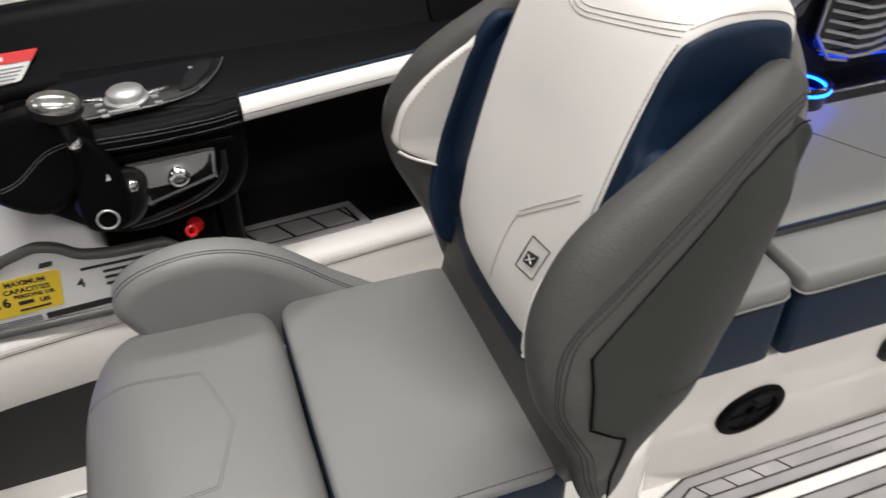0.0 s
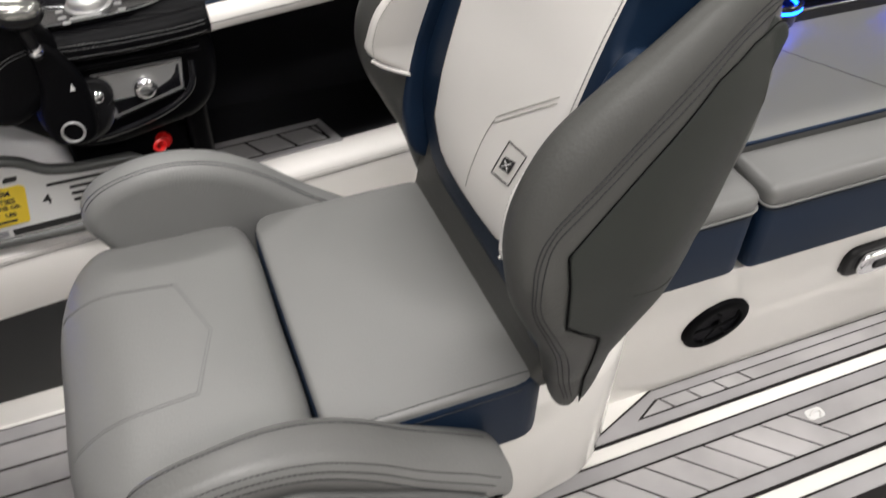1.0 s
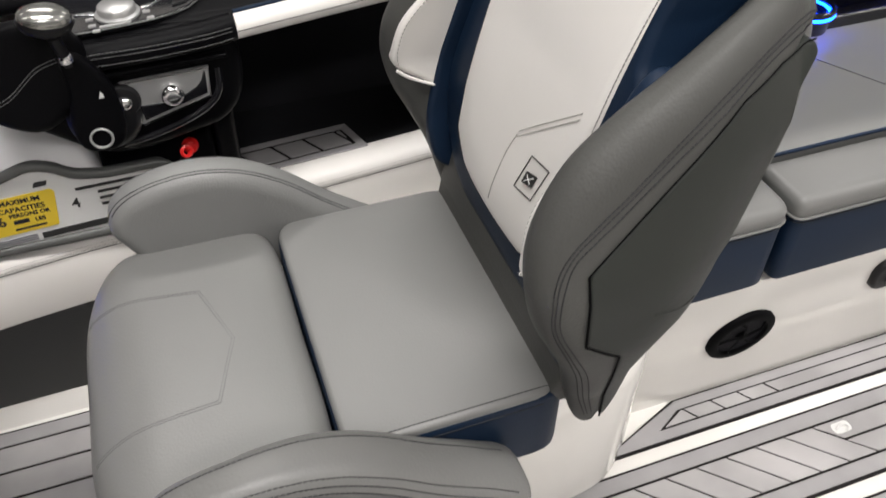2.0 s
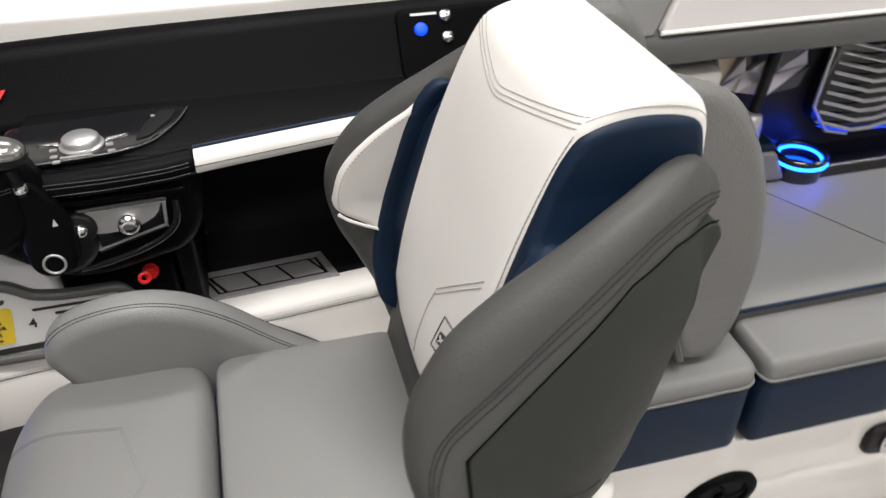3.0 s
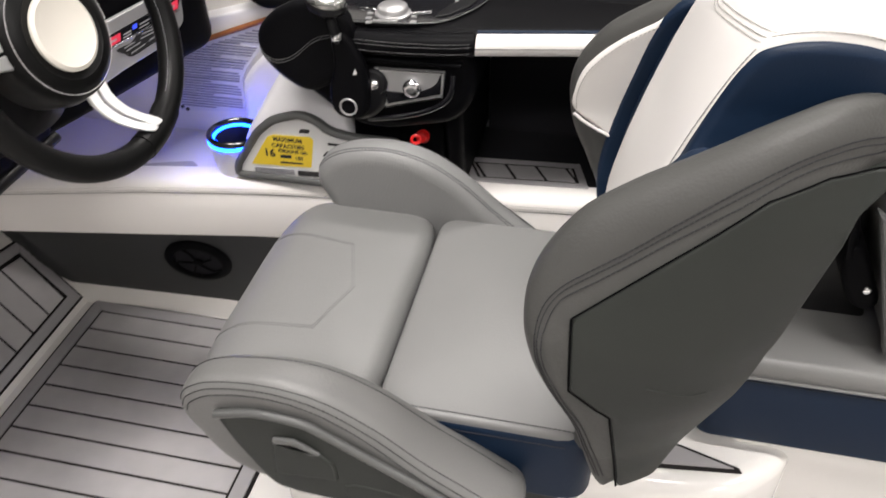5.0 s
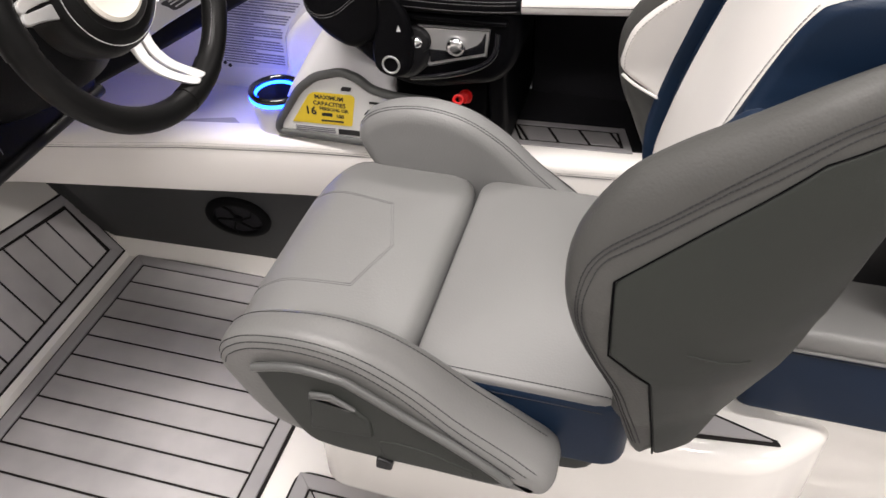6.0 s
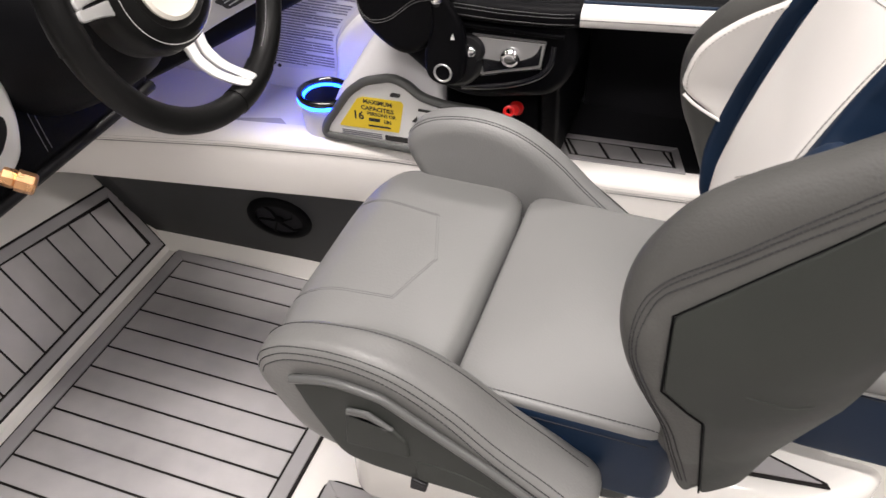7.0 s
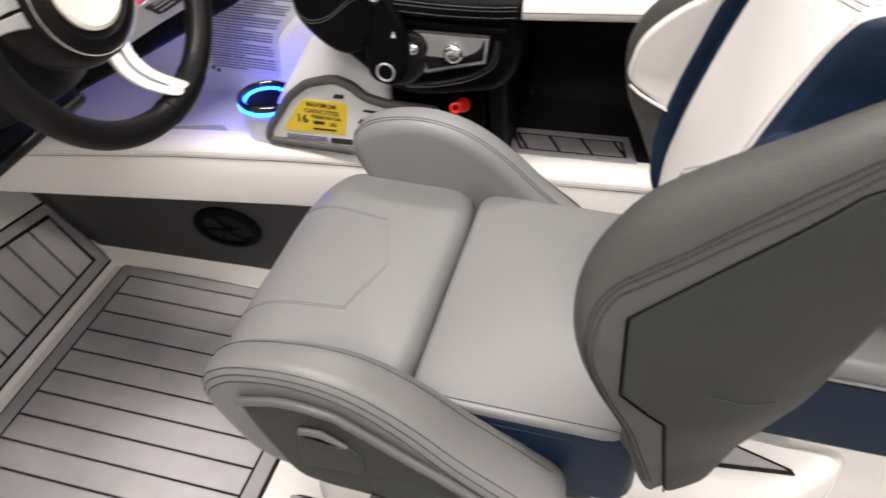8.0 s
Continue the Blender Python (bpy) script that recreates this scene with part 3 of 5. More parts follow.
front = part("front_cushion", slab(evenly(curve([(-0.055, 0.60), (-0.062, 0.74), (-0.055, 0.88), (0.00, 0.95), (0.10, 0.953), (0.176, 0.948), (0.206, 0.905), (0.208, 0.74), (0.206, 0.575), (0.176, 0.532), (0.10, 0.527), (0.00, 0.53)], True, 12), 90), 0.44, 0.583, 0.026, "xy", puff=0.008, warp=front_warp, cut=False),
             GREY, seat, "light grey vinyl flip-up front seat cushion")
tree = surface_of(front)
HEX = [(-0.05, 0.856, 0), (0.096, 0.834, 0), (0.126, 0.739, 0), (0.096, 0.648, 0), (-0.05, 0.636, 0)]
HEXIN = [(-0.05, 0.8525, 0), (0.0935, 0.831, 0), (0.1225, 0.739, 0), (0.0935, 0.6515, 0), (-0.05, 0.6395, 0)]
for hexagon in (HEX, HEXIN):
    for a, b in zip(hexagon, hexagon[1:]):
        line = drape([Vector(a).lerp(Vector(b), k / 24) + Vector((0, 0, 0.8)) for k in range(25)], tree, (0, 0, -1), 0.0004, smooth=False)
        part("seam", dashes(line, 0.00045), THREADM, front, "dark stitched seam")
tree = surface_of(rear)
part("seam", dashes(drape([(0.23, 0.5495, 0.8), (0.35, 0.5495, 0.8), (0.47, 0.5495, 0.8)], tree, (0, 0, -1), 0.0004)), THREAD, rear, "dark stitched seam")

part("seam", dashes([Vector((0.24 + 0.021 * k, 0.5395, 0.563)) for k in range(11)]), THREAD, rear_navy, "dark stitched seam")

part("hinge_pin", lathe([(0.004, 0), (0.004, 0.010), (0.003, 0.012), (0, 0.012)], (0.198, 0.940, 0.522), (0.2, -0.3, 1), 14), CHROME, seat, "small chrome hinge pin")

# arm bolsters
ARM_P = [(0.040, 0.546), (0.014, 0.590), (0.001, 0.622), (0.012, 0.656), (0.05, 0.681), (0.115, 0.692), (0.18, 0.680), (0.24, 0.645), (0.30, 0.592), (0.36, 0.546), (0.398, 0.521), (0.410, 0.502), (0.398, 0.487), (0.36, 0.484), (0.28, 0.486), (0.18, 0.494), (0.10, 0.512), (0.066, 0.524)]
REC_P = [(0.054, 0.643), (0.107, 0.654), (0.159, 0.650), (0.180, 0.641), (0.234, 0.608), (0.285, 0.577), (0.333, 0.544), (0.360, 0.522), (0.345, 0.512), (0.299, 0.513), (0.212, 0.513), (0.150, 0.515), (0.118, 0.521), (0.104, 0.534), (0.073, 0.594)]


def widen(v):
    """The aisle-side arm is widened towards its tail to fit the camera's view."""
    return Vector((v.x, v.y + (v.y - 0.452) * 0.60 * max(0.0, min(1.0, (v.x - 0.10) / 0.25)), v.z))


def arm_bolster(flip, label):
    shift = -0.035 if flip else 0.0

    def f(b):
        if flip:
            bmesh.ops.translate(mirror(b), vec=(0, shift, 0), verts=b.verts)
        return b
    # The flipped arm takes the lighter copy, painted as if better lit.
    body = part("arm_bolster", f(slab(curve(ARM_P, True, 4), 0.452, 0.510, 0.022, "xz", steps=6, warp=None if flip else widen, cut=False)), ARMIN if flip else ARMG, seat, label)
    tr = surface_of(body)
    s = -1 if flip else 1
    yy = lambda v: MID + (v - MID) * s + shift
    shoulder = [(-0.002, 0.628), (0.012, 0.657), (0.05, 0.680), (0.115, 0.690), (0.18, 0.678), (0.24, 0.643), (0.30, 0.591), (0.36, 0.546), (0.395, 0.522)]
    for d in (0.004, 0.0095, 0.0165):
        row = [(q.x, q.y) for q in inset([Vector(q) for q in shoulder] + [Vector((0.36, 0.50)), Vector((0.06, 0.54))], d)[:len(shoulder)]]
        line = drape([Vector((q.x, yy(0.35), q.y)) for q in curve(row, False, 6)], tr, (0, s, 0), 0.0004, smooth=False)
        part("seam", dashes(line, 0.0007), THREAD, body, "dark stitched seam")
    wide = lambda x, q: q if flip else widen(Vector((x, q, 0))).y
    line = drape([(x, yy(wide(x, q)), 1.0) for x, q in ((0.004, 0.492), (0.034, 0.494), (0.099, 0.495), (0.164, 0.495), (0.214, 0.495), (0.264, 0.495), (0.34, 0.495), (0.39, 0.494))], tr, (0, 0, -1), 0.0004)
    part("seam", dashes(line), THREAD, body, "dark stitched seam")
    if flip:
        line = drape([(x, yy(0.499), 1.0) for x in (0.01, 0.05, 0.10, 0.16, 0.22, 0.28, 0.34, 0.39)], tr, (0, 0, -1), 0.0004)
        part("seam", dashes(line), THREAD, body, "dark stitched seam")
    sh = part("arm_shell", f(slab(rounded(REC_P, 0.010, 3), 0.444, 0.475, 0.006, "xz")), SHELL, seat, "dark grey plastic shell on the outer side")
    # Lighter tube paints the highlight along the shell's lit upper edge.
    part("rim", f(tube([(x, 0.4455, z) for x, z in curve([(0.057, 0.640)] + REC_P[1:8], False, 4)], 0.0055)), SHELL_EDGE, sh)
    part("lever_recess", f(slab(rounded([(0.124, 0.618), (0.150, 0.622), (0.178, 0.604), (0.196, 0.588), (0.198, 0.558), (0.118, 0.552)], 0.006), 0.4405, 0.450, 0.004, "xz")), SHELL, sh, "moulded lever block")
    # Lighter piece paints the lit upper lip of the recess; no separate part.
    part("lever", f(slab(rounded([(0.125, 0.622), (0.152, 0.625), (0.182, 0.606), (0.170, 0.602), (0.150, 0.613), (0.124, 0.611)], 0.003), 0.4375, 0.444, 0.003, "xz")), SHELL_EDGE, sh, "light grey piece painted as the lit lip of the recess")
    part("pocket", f(slab(rounded([(0.202, 0.553), (0.222, 0.557), (0.262, 0.553), (0.318, 0.533), (0.318, 0.518), (0.206, 0.518)], 0.006), 0.4428, 0.450, 0.003, "xz")), SHELL, sh, "moulded pocket")
    part("latch", f(slab(rounded([(0.196, 0.500), (0.216, 0.500), (0.218, 0.516), (0.198, 0.520)], 0.003), 0.440, 0.452, 0.002, "xz")), BLACKP, sh, "small black latch")
    return body


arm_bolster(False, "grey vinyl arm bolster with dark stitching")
arm_bolster(True, "pebbled grey vinyl arm bolster in lit tone with dark stitching")

# backrest wings
WING_P = [(0.516, 0.530), (0.491, 0.528), (0.468, 0.592), (0.450, 0.656), (0.427, 0.706), (0.402, 0.760), (0.392, 0.815), (0.400, 0.864), (0.432, 0.916), (0.476, 0.951), (0.525, 0.980), (0.585, 1.015), (0.644, 1.037), (0.682, 1.026), (0.697, 0.994), (0.642, 0.930), (0.600, 0.840), (0.562, 0.740), (0.545, 0.640), (0.541, 0.534)]
SHELL_P = [(0.440, 0.832), (0.446, 0.742), (0.490, 0.708), (0.515, 0.536), (0.558, 0.536), (0.599, 0.665), (0.625, 0.755), (0.647, 0.850), (0.667, 0.942), (0.690, 0.972), (0.686, 0.983), (0.634, 0.980), (0.59, 0.963), (0.515, 0.898)]
WHITE_P = [(0.402, 0.796), (0.400, 0.822), (0.412, 0.864), (0.446, 0.906), (0.490, 0.938), (0.515, 0.950), (0.495, 0.850), (0.466, 0.752), (0.44, 0.768)]
BAND_P = [(0.460, 0.636), (0.445, 0.690), (0.451, 0.757), (0.473, 0.856), (0.500, 0.945), (0.545, 0.975), (0.600, 0.900), (0.550, 0.750), (0.515, 0.636)]


REAR_X = [(0.54, 0.574), (0.575, 0.583), (0.66, 0.606), (0.75, 0.632), (0.85, 0.651), (0.97, 0.672), (1.05, 0.69)]


def lean_in(v):
    """The wings draw in towards the headrest."""
    k = max(0.0, v.z - 0.80) / 0.22
    lo = min(1.0, max(0.0, 0.72 - v.z) / 0.12)
    s = (v.y - MID) * (1 - 0.19 * k - 0.10 * lo)
    rear = max(0.0, min(1.0, (v.x - lerp_table(REAR_X, v.z) + 0.13) / 0.13)) * max(0.0, min(1.0, (1.09 - v.z) / 0.06))
    s -= math.copysign((0.062 - 0.034 * max(0.0, min(1.0, (v.z - 0.78) / 0.14)) + 0.014 * max(0.0, min(1.0, (v.z - 0.93) / 0.06))) * rear * rear, s)
    return Vector((v.x, MID + s, v.z))


def wing(flip, label):
    f = mirror if flip else (lambda b: b)
    s = -1 if flip else 1
    # The wing takes the darker vinyl copy, with shade in its colour.
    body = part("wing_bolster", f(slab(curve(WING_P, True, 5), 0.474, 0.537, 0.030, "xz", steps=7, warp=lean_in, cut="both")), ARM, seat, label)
    tr = surface_of(body)
    yy = lambda v: MID + (v - MID) * s
    outer = [(0.692, 1.003), (0.656, 1.011), (0.613, 1.000), (0.569, 0.975), (0.525, 0.941), (0.479, 0.903), (0.451, 0.882), (0.427, 0.862), (0.412, 0.838), (0.407, 0.804), (0.412, 0.765), (0.434, 0.716), (0.456, 0.665), (0.473, 0.606), (0.489, 0.560)]
    inner = [(0.691, 0.992), (0.652, 0.996), (0.609, 0.985), (0.567, 0.956), (0.519, 0.921), (0.470, 0.882), (0.446, 0.864), (0.427, 0.848), (0.418, 0.826), (0.414, 0.798), (0.419, 0.765), (0.440, 0.722), (0.464, 0.672), (0.482, 0.611), (0.497, 0.562)]
    for k in (0.0, 0.4, 1.0):
        pts = curve([Vector(p).lerp(Vector(q), k) for p, q in zip(outer, inner)], False, 5)
        line = drape([Vector((q.x, yy(0.40), q.y)) for q in pts], tr, (0, s, 0), 0.0005, smooth=False)
        part("seam", dashes(line, 0.0008, 0.0055, 0.85), THREAD, body, "dark stitched seam")
    part("wing_panel", f(slab(curve(WHITE_P, True, 5), 0.515, 0.541, 0.008, "xz", warp=lean_in)), WHITE, seat, "white vinyl inner wing panel")
    edge_line = [lean_in(Vector((x, 0.5415, z))) for x, z in curve([(0.4055, 0.800), (0.4045, 0.824), (0.4165, 0.862), (0.449, 0.901), (0.488, 0.930), (0.510, 0.942)], False, 8)]
    part("seam", f(dashes(edge_line, 0.0007, 0.006, 0.55)), THREADG, body, "beige stitched seam")
    part("piping", f(tube([lean_in(Vector((x, 0.5415, z))) for x, z in curve([(0.403, 0.792), (0.418, 0.780), (0.440, 0.768), (0.462, 0.758)], False, 5)], 0.0022, False, 6)), WHITE, body, "white piping under the inner panel")
    part("navy_band", f(slab(curve(BAND_P, True, 5), 0.515, 0.545, 0.008, "xz", warp=lean_in)), NAVY, seat, "navy vinyl band inside the wing")
    side = part("side_shell", f(slab(rounded(SHELL_P, 0.008), 0.4715, 0.53, 0.003, "xz", warp=lean_in, cut="both")), SHELL, seat, "dark grey plastic side shell of the backrest")
    crease = drape([Vector((x, yy(0.40), z)) for x, z in ((0.517, 0.762), (0.535, 0.757), (0.552, 0.751), (0.566, 0.748), (0.577, 0.748))], surface_of(side), (0, s, 0), 0.0, 5)
    part("crease", tube(crease, 0.0012, False, 6), SHELL, side, "moulded crease")
    gap = [(0.686, 0.984), (0.634, 0.981), (0.589, 0.9635), (0.515, 0.8995), (0.4395, 0.8325), (0.445, 0.742), (0.489, 0.7075), (0.5135, 0.540)]
    gap = [Vector(p).lerp(Vector(q), k / 6) for p, q in zip(gap, gap[1:]) for k in range(6)] + [Vector(gap[-1])]
    # Black bars paint the shade in the gap between vinyl and shell.
    part("gap_shade_line", f(tube([lean_in(Vector((q.x, 0.4722, q.y))) for q in gap[:25]], 0.0008)), VENTB, body, "black line painted for the shade in the gap beside the shell")
    part("gap_shade_line", f(tube([lean_in(Vector((q.x, 0.4718, q.y))) for q in gap[24:]], 0.0012)), VENTB, body, "black line painted for the shade in the gap beside the shell")
    return body


wing(False, "grey vinyl wing bolster with triple stitching")
wing(True, "grey vinyl wing bolster with triple stitching")
part("back_shell", slab(rounded([(0.582, 0.60), (0.606, 0.67), (0.630, 0.755), (0.648, 0.85), (0.660, 0.95), (0.64, 0.97), (0.59, 0.86), (0.54, 0.66), (0.515, 0.60)], 0.02), 0.52, 0.96, 0.02, "xz", warp=lean_in), SHELL, seat, "dark grey plastic back of the seat")

# centre pad with headrest, navy flanks
PAD_P = [(0.470, 0.682), (0.460, 0.730), (0.480, 0.830), (0.510, 0.935), (0.538, 1.010), (0.560, 1.054), (0.578, 1.074), (0.616, 1.086), (0.655, 1.088), (0.681, 1.076), (0.692, 1.050), (0.694, 1.000), (0.682, 0.930), (0.650, 0.82), (0.600, 0.70), (0.540, 0.682)]
HALF = [(0.68, 0.060), (0.705, 0.105), (0.74, 0.132), (0.80, 0.138), (0.90, 0.138), (1.06, 0.138), (1.10, 0.132)]
FLANK = [(0.63, 0.10), (0.66, 0.16), (0.70, 0.200), (0.80, 0.212), (0.88, 0.205), (0.93, 0.178), (0.965, 0.152), (1.00, 0.145), (1.06, 0.144), (1.10, 0.138)]


def pad_slab(poly, table, r, crown=0.0):
    """A slab with its width given by height."""
    poly = [Vector(q) for q in poly]
    bm = bmesh.new()
    rows = []
    n = 7
    for side in (-1, 1):
        prof = [(r * (1 - math.sin(a * math.pi / 2 / n)), r * (1 - math.cos(a * math.pi / 2 / n))) for a in range(n + 1)]
        prof = [(r + 0.003, 0.0)] + prof
        if side == 1:
            prof = prof[::-1]
        for d, back in prof:
            rows.append([bm.verts.new((q.x, side * (1 - back), q.y)) for q in inset(poly, d)])
        if side == -1:
            for k in range(1, 16):
                t = k / 8 - 1
                row = []
                for q, o in zip(poly, inset(poly, -1.0)):
                    bow = (1 - t * t) * (1.0 if o.x < q.x + 0.2 else 0.15) * (crown + 3.0 * crown * max(0.0, min(1.0, (q.y - 0.92) / 0.12)))
                    out = (o - q).normalized()
                    row.append(bm.verts.new((q.x + out.x * bow, t * (1 - r), q.y + max(0.0, out.y) * bow * 0.3)))
                rows.append(row)
    m = len(poly)
    for a, b in zip(rows, rows[1:]):
        for i in range(m):
            bm.faces.new((a[i - 1], a[i], b[i], b[i - 1]))
    bm.faces.new(rows[0])
    bm.faces.new(rows[-1])
    for k in range(60):
        bmesh.ops.bisect_plane(bm, geom=bm.verts[:] + bm.edges[:] + bm.faces[:], plane_co=(0, 0, 0.54 + 0.01 * k), plane_no=(0, 0, 1))
    for v in bm.verts:
        w, u = lerp_table(table, v.co.z), v.co.y
        side = 1 if u > 0 else -1
        v.co.y = MID + (side * (w - 1 + abs(u)) if abs(u) >= 1 - r else u / (1 - r) * (w - r))
    return bm


NAVY_P = [(0.470, 0.632), (0.472, 0.700), (0.474, 0.760), (0.488, 0.835), (0.515, 0.930), (0.542, 1.006), (0.560, 1.044), (0.577, 1.061), (0.612, 1.069), (0.650, 1.068), (0.676, 1.060), (0.686, 1.040), (0.687, 1.000), (0.662, 0.940), (0.605, 0.82), (0.555, 0.70), (0.520, 0.632)]
pad = part("centre_pad", pad_slab(curve(PAD_P, True, 5), HALF, 0.013, 0.003), WHITE, seat, "white vinyl centre pad and headrest")
part("navy_flank", pad_slab(curve(NAVY_P, True, 5), FLANK, 0.010), NAVY, seat, "navy vinyl flanks of the backrest and headrest")
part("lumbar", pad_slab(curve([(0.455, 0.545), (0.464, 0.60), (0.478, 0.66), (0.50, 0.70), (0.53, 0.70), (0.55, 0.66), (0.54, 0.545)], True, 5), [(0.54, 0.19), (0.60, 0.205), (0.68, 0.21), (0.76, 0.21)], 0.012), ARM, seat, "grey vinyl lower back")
tree = surface_of(pad)
for off in (0.0, 0.0045, 0.0095):
    part("seam", dashes(drape([(0.3, MID + 0.012 * k, 1.037 + off + 0.024 * max(0.0, abs(k) - 0.6) / 10.4) for k in range(-11, 12)], tree, (1, 0, 0), 0.0005, 3), 0.0005), THREADG, pad, "beige stitched seam")
for off in (-0.0035, 0.0035):
    part("seam", dashes(drape([(0.3, 0.716, 0.823 + off), (0.3, 0.68, 0.853 + off), (0.3, 0.626, 0.897 + off)], tree, (1, 0, 0), 0.0005), 0.0007), THREADG, pad, "beige stitched seam")
part("seam", dashes(drape([(0.3, 0.717, 0.822), (0.3, 0.727, 0.795), (0.3, 0.738, 0.745), (0.3, 0.744, 0.715)], tree, (1, 0, 0), 0.0005), 0.0006), THREADG, pad, "beige stitched seam")
for sgn in (-1, 1):
    line = drape([(0.3, MID + sgn * (lerp_table(HALF, z) - 0.0045), z) for z in (0.71, 0.75, 0.80, 0.88, 0.96, 1.02, 1.055)], tree, (1, 0, 0), 0.0005)
    part("seam", dashes(line, 0.0007), THREADG, pad, "beige stitched seam")
for sgn in (-1, 1):
    rim_line = [q for q in inset(curve(NAVY_P, True, 6), -0.0065) if q.y > 1.0 and q.x > 0.572]
    line = drape([Vector((q.x, MID + sgn * 0.35, q.y)) for q in rim_line], tree, (0, -sgn, 0), 0.0005, smooth=False)
    part("seam", dashes(line, 0.0005), THREADG, pad, "beige stitched seam")
KITE = [(0.677, 0.820), (0.640, 0.824), (0.654, 0.778), (0.692, 0.771)]
kite = drape([(0.3, *Vector(KITE[i]).lerp(Vector(KITE[(i + 1) % 4]), k / 6)) for i in range(4) for k in range(6)], tree, (1, 0, 0), 0.0008, smooth=False)
part("badge", tube(kite, 0.0007, True, 6), INK, pad, "thin black kite outline of the badge")
core = drape([(0.3, 0.679, 0.786), (0.3, 0.675, 0.802), (0.3, 0.654, 0.808), (0.3, 0.659, 0.791)], tree, (1, 0, 0), 0.0012, smooth=False)
emblem = bmesh.new()
low, high = [emblem.verts.new(q) for q in core], [emblem.verts.new(q + Vector((-0.0012, 0, 0))) for q in core]
for ring in (low, high):
    emblem.faces.new(ring)
for i in range(4):
    emblem.faces.new((low[i - 1], low[i], high[i], high[i - 1]))
part("badge_emblem", emblem, INK, pad, "small black square emblem", smooth=False)
for i in (0, 1):
    part("badge_bar", tube([core[i].lerp(core[i + 2], 0.2) + Vector((-0.0014, 0, 0)), core[i].lerp(core[i + 2], 0.8) + Vector((-0.0014, 0, 0))], 0.0008, False, 6), PAPER, pad, "pale bar in the emblem")

# ---- aft bench cushions ----


def bench_cushion(name, at, label, outline, z0, zs, z1):
    t = thing(name, at, label, "cushion", "aft bench cushions")
    part("side", slab(outline, z0, zs, 0.012, "xy"), NAVY, t, "navy vinyl sides")
    top = part("top", slab(inset([Vector(q) for q in outline], -0.001), zs - 0.012, z1, 0.016, "xy", puff=0.004), GREY, t, "light grey vinyl top")
    side_line = [q.to_3d() + Vector((0, 0, zs - 0.012)) for q in inset([Vector(q) for q in outline], -0.0006)]
    part("seam", dashes(side_line + side_line[:1], 0.0007), INK, t, "dark stitched seam below the piping")
    part("piping", tube([(q.x, q.y, zs - 0.003) for q in inset([Vector(q) for q in outline], -0.002)], 0.0026, True, 6), GREY, top)
    return t


bench_cushion("bench_cushion", (0.80, 0.95, 0.36), "light grey bench cushion with navy sides on the white bench base", rounded(rect(0.635, 0.987, 0.762, 1.24), 0.03), 0.361, 0.507, 0.536)
bench_cushion("bench_cushion", (1.4, 0.82, 0.36), "long light grey bench cushion with navy sides and piping", rounded(rect(1.000, 2.4, 0.762, 0.872), 0.02), 0.361, 0.507, 0.540)
sun = thing("sun_pad", (1.5, 1.05, 0.36), "wide light grey vinyl lounge pad with a navy piped edge", "cushion")
top = part("top", slab(rounded(rect(1.000, 2.4, 0.878, 1.23), 0.012), 0.361, 0.545, 0.012, "xy", puff=0.004), GREY, sun)
part("piping", tube([(0.99, 0.876, 0.545), (1.4, 0.876, 0.546), (2.4, 0.876, 0.545)], 0.0035, False, 8), NAVY, sun, "navy piping")
part("seam", dashes([Vector((1.235, 1.215, 0.5495)).lerp(Vector((1.40, 0.90, 0.5495)), k / 10) for k in range(11)]), THREAD, top, "dark stitched seam")

# lounge backrest standing behind the helm seat
back = thing("lounge_cushion", (0.87, 1.0, 0.536), "thick grey vinyl backrest cushion standing on the aft bench", "cushion")
BK = [(0.858, 0.545), (0.930, 0.545), (0.954, 0.63), (0.960, 0.72), (0.932, 0.865), (0.870, 0.968), (0.790, 1.000), (0.742, 0.950)]
part("cushion", slab(rounded(BK, 0.05, 6), 0.79, 1.08, 0.022, "xz", steps=6, warp=lambda v: Vector((v.x, v.y, v.z - 0.30 * max(0.0, v.y - 0.83) * max(0.0, min(1.0, (v.z - 0.6) / 0.3))))), LOUNGE, back)
part("side_plate", slab(rounded([(0.850, 0.560), (0.864, 0.560), (0.792, 0.775), (0.777, 0.785)], 0.004), 0.781, 0.80, 0.004, "xz"), SHELL_EDGE, back, "grey trim plate on the edge")
part("hinge_plate", slab(rounded([(0.70, 0.537), (0.85, 0.537), (0.79, 0.76), (0.72, 0.80)], 0.01), 0.88, 1.10, 0.004, "xz"), BLACKP, back, "black hinge panel behind")
latch = part("latch", slab(curve([(0.762, 0.715), (0.786, 0.715), (0.812, 0.668), (0.826, 0.632), (0.812, 0.618), (0.790, 0.628), (0.770, 0.668)], True, 5), 0.800, 0.884, 0.008, "xz"), VENTB, back, "curved black release latch")
part("bolt", lathe([(0.006, 0), (0.006, 0.004), (0.004, 0.006), (0, 0.006)], (0.804, 0.800, 0.655), (0, -1, 0.1), 16), CHROME, latch, "small chrome bolt")
part("strap", tube(curve([(0.752, 0.812, 0.80), (0.764, 0.806, 0.75), (0.772, 0.804, 0.70)], False, 6), 0.009, False, 10, 0.5), VENTB, back, "black hinge strap")

# side coaming pads further aft
coam = thing("coaming_pad", (1.3, 1.2, 0.85), "grey and white vinyl coaming pad along the hull side", "coaming")
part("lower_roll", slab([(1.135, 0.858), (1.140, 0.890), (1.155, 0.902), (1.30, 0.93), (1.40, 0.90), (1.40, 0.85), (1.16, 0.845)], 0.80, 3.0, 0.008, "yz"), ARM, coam)
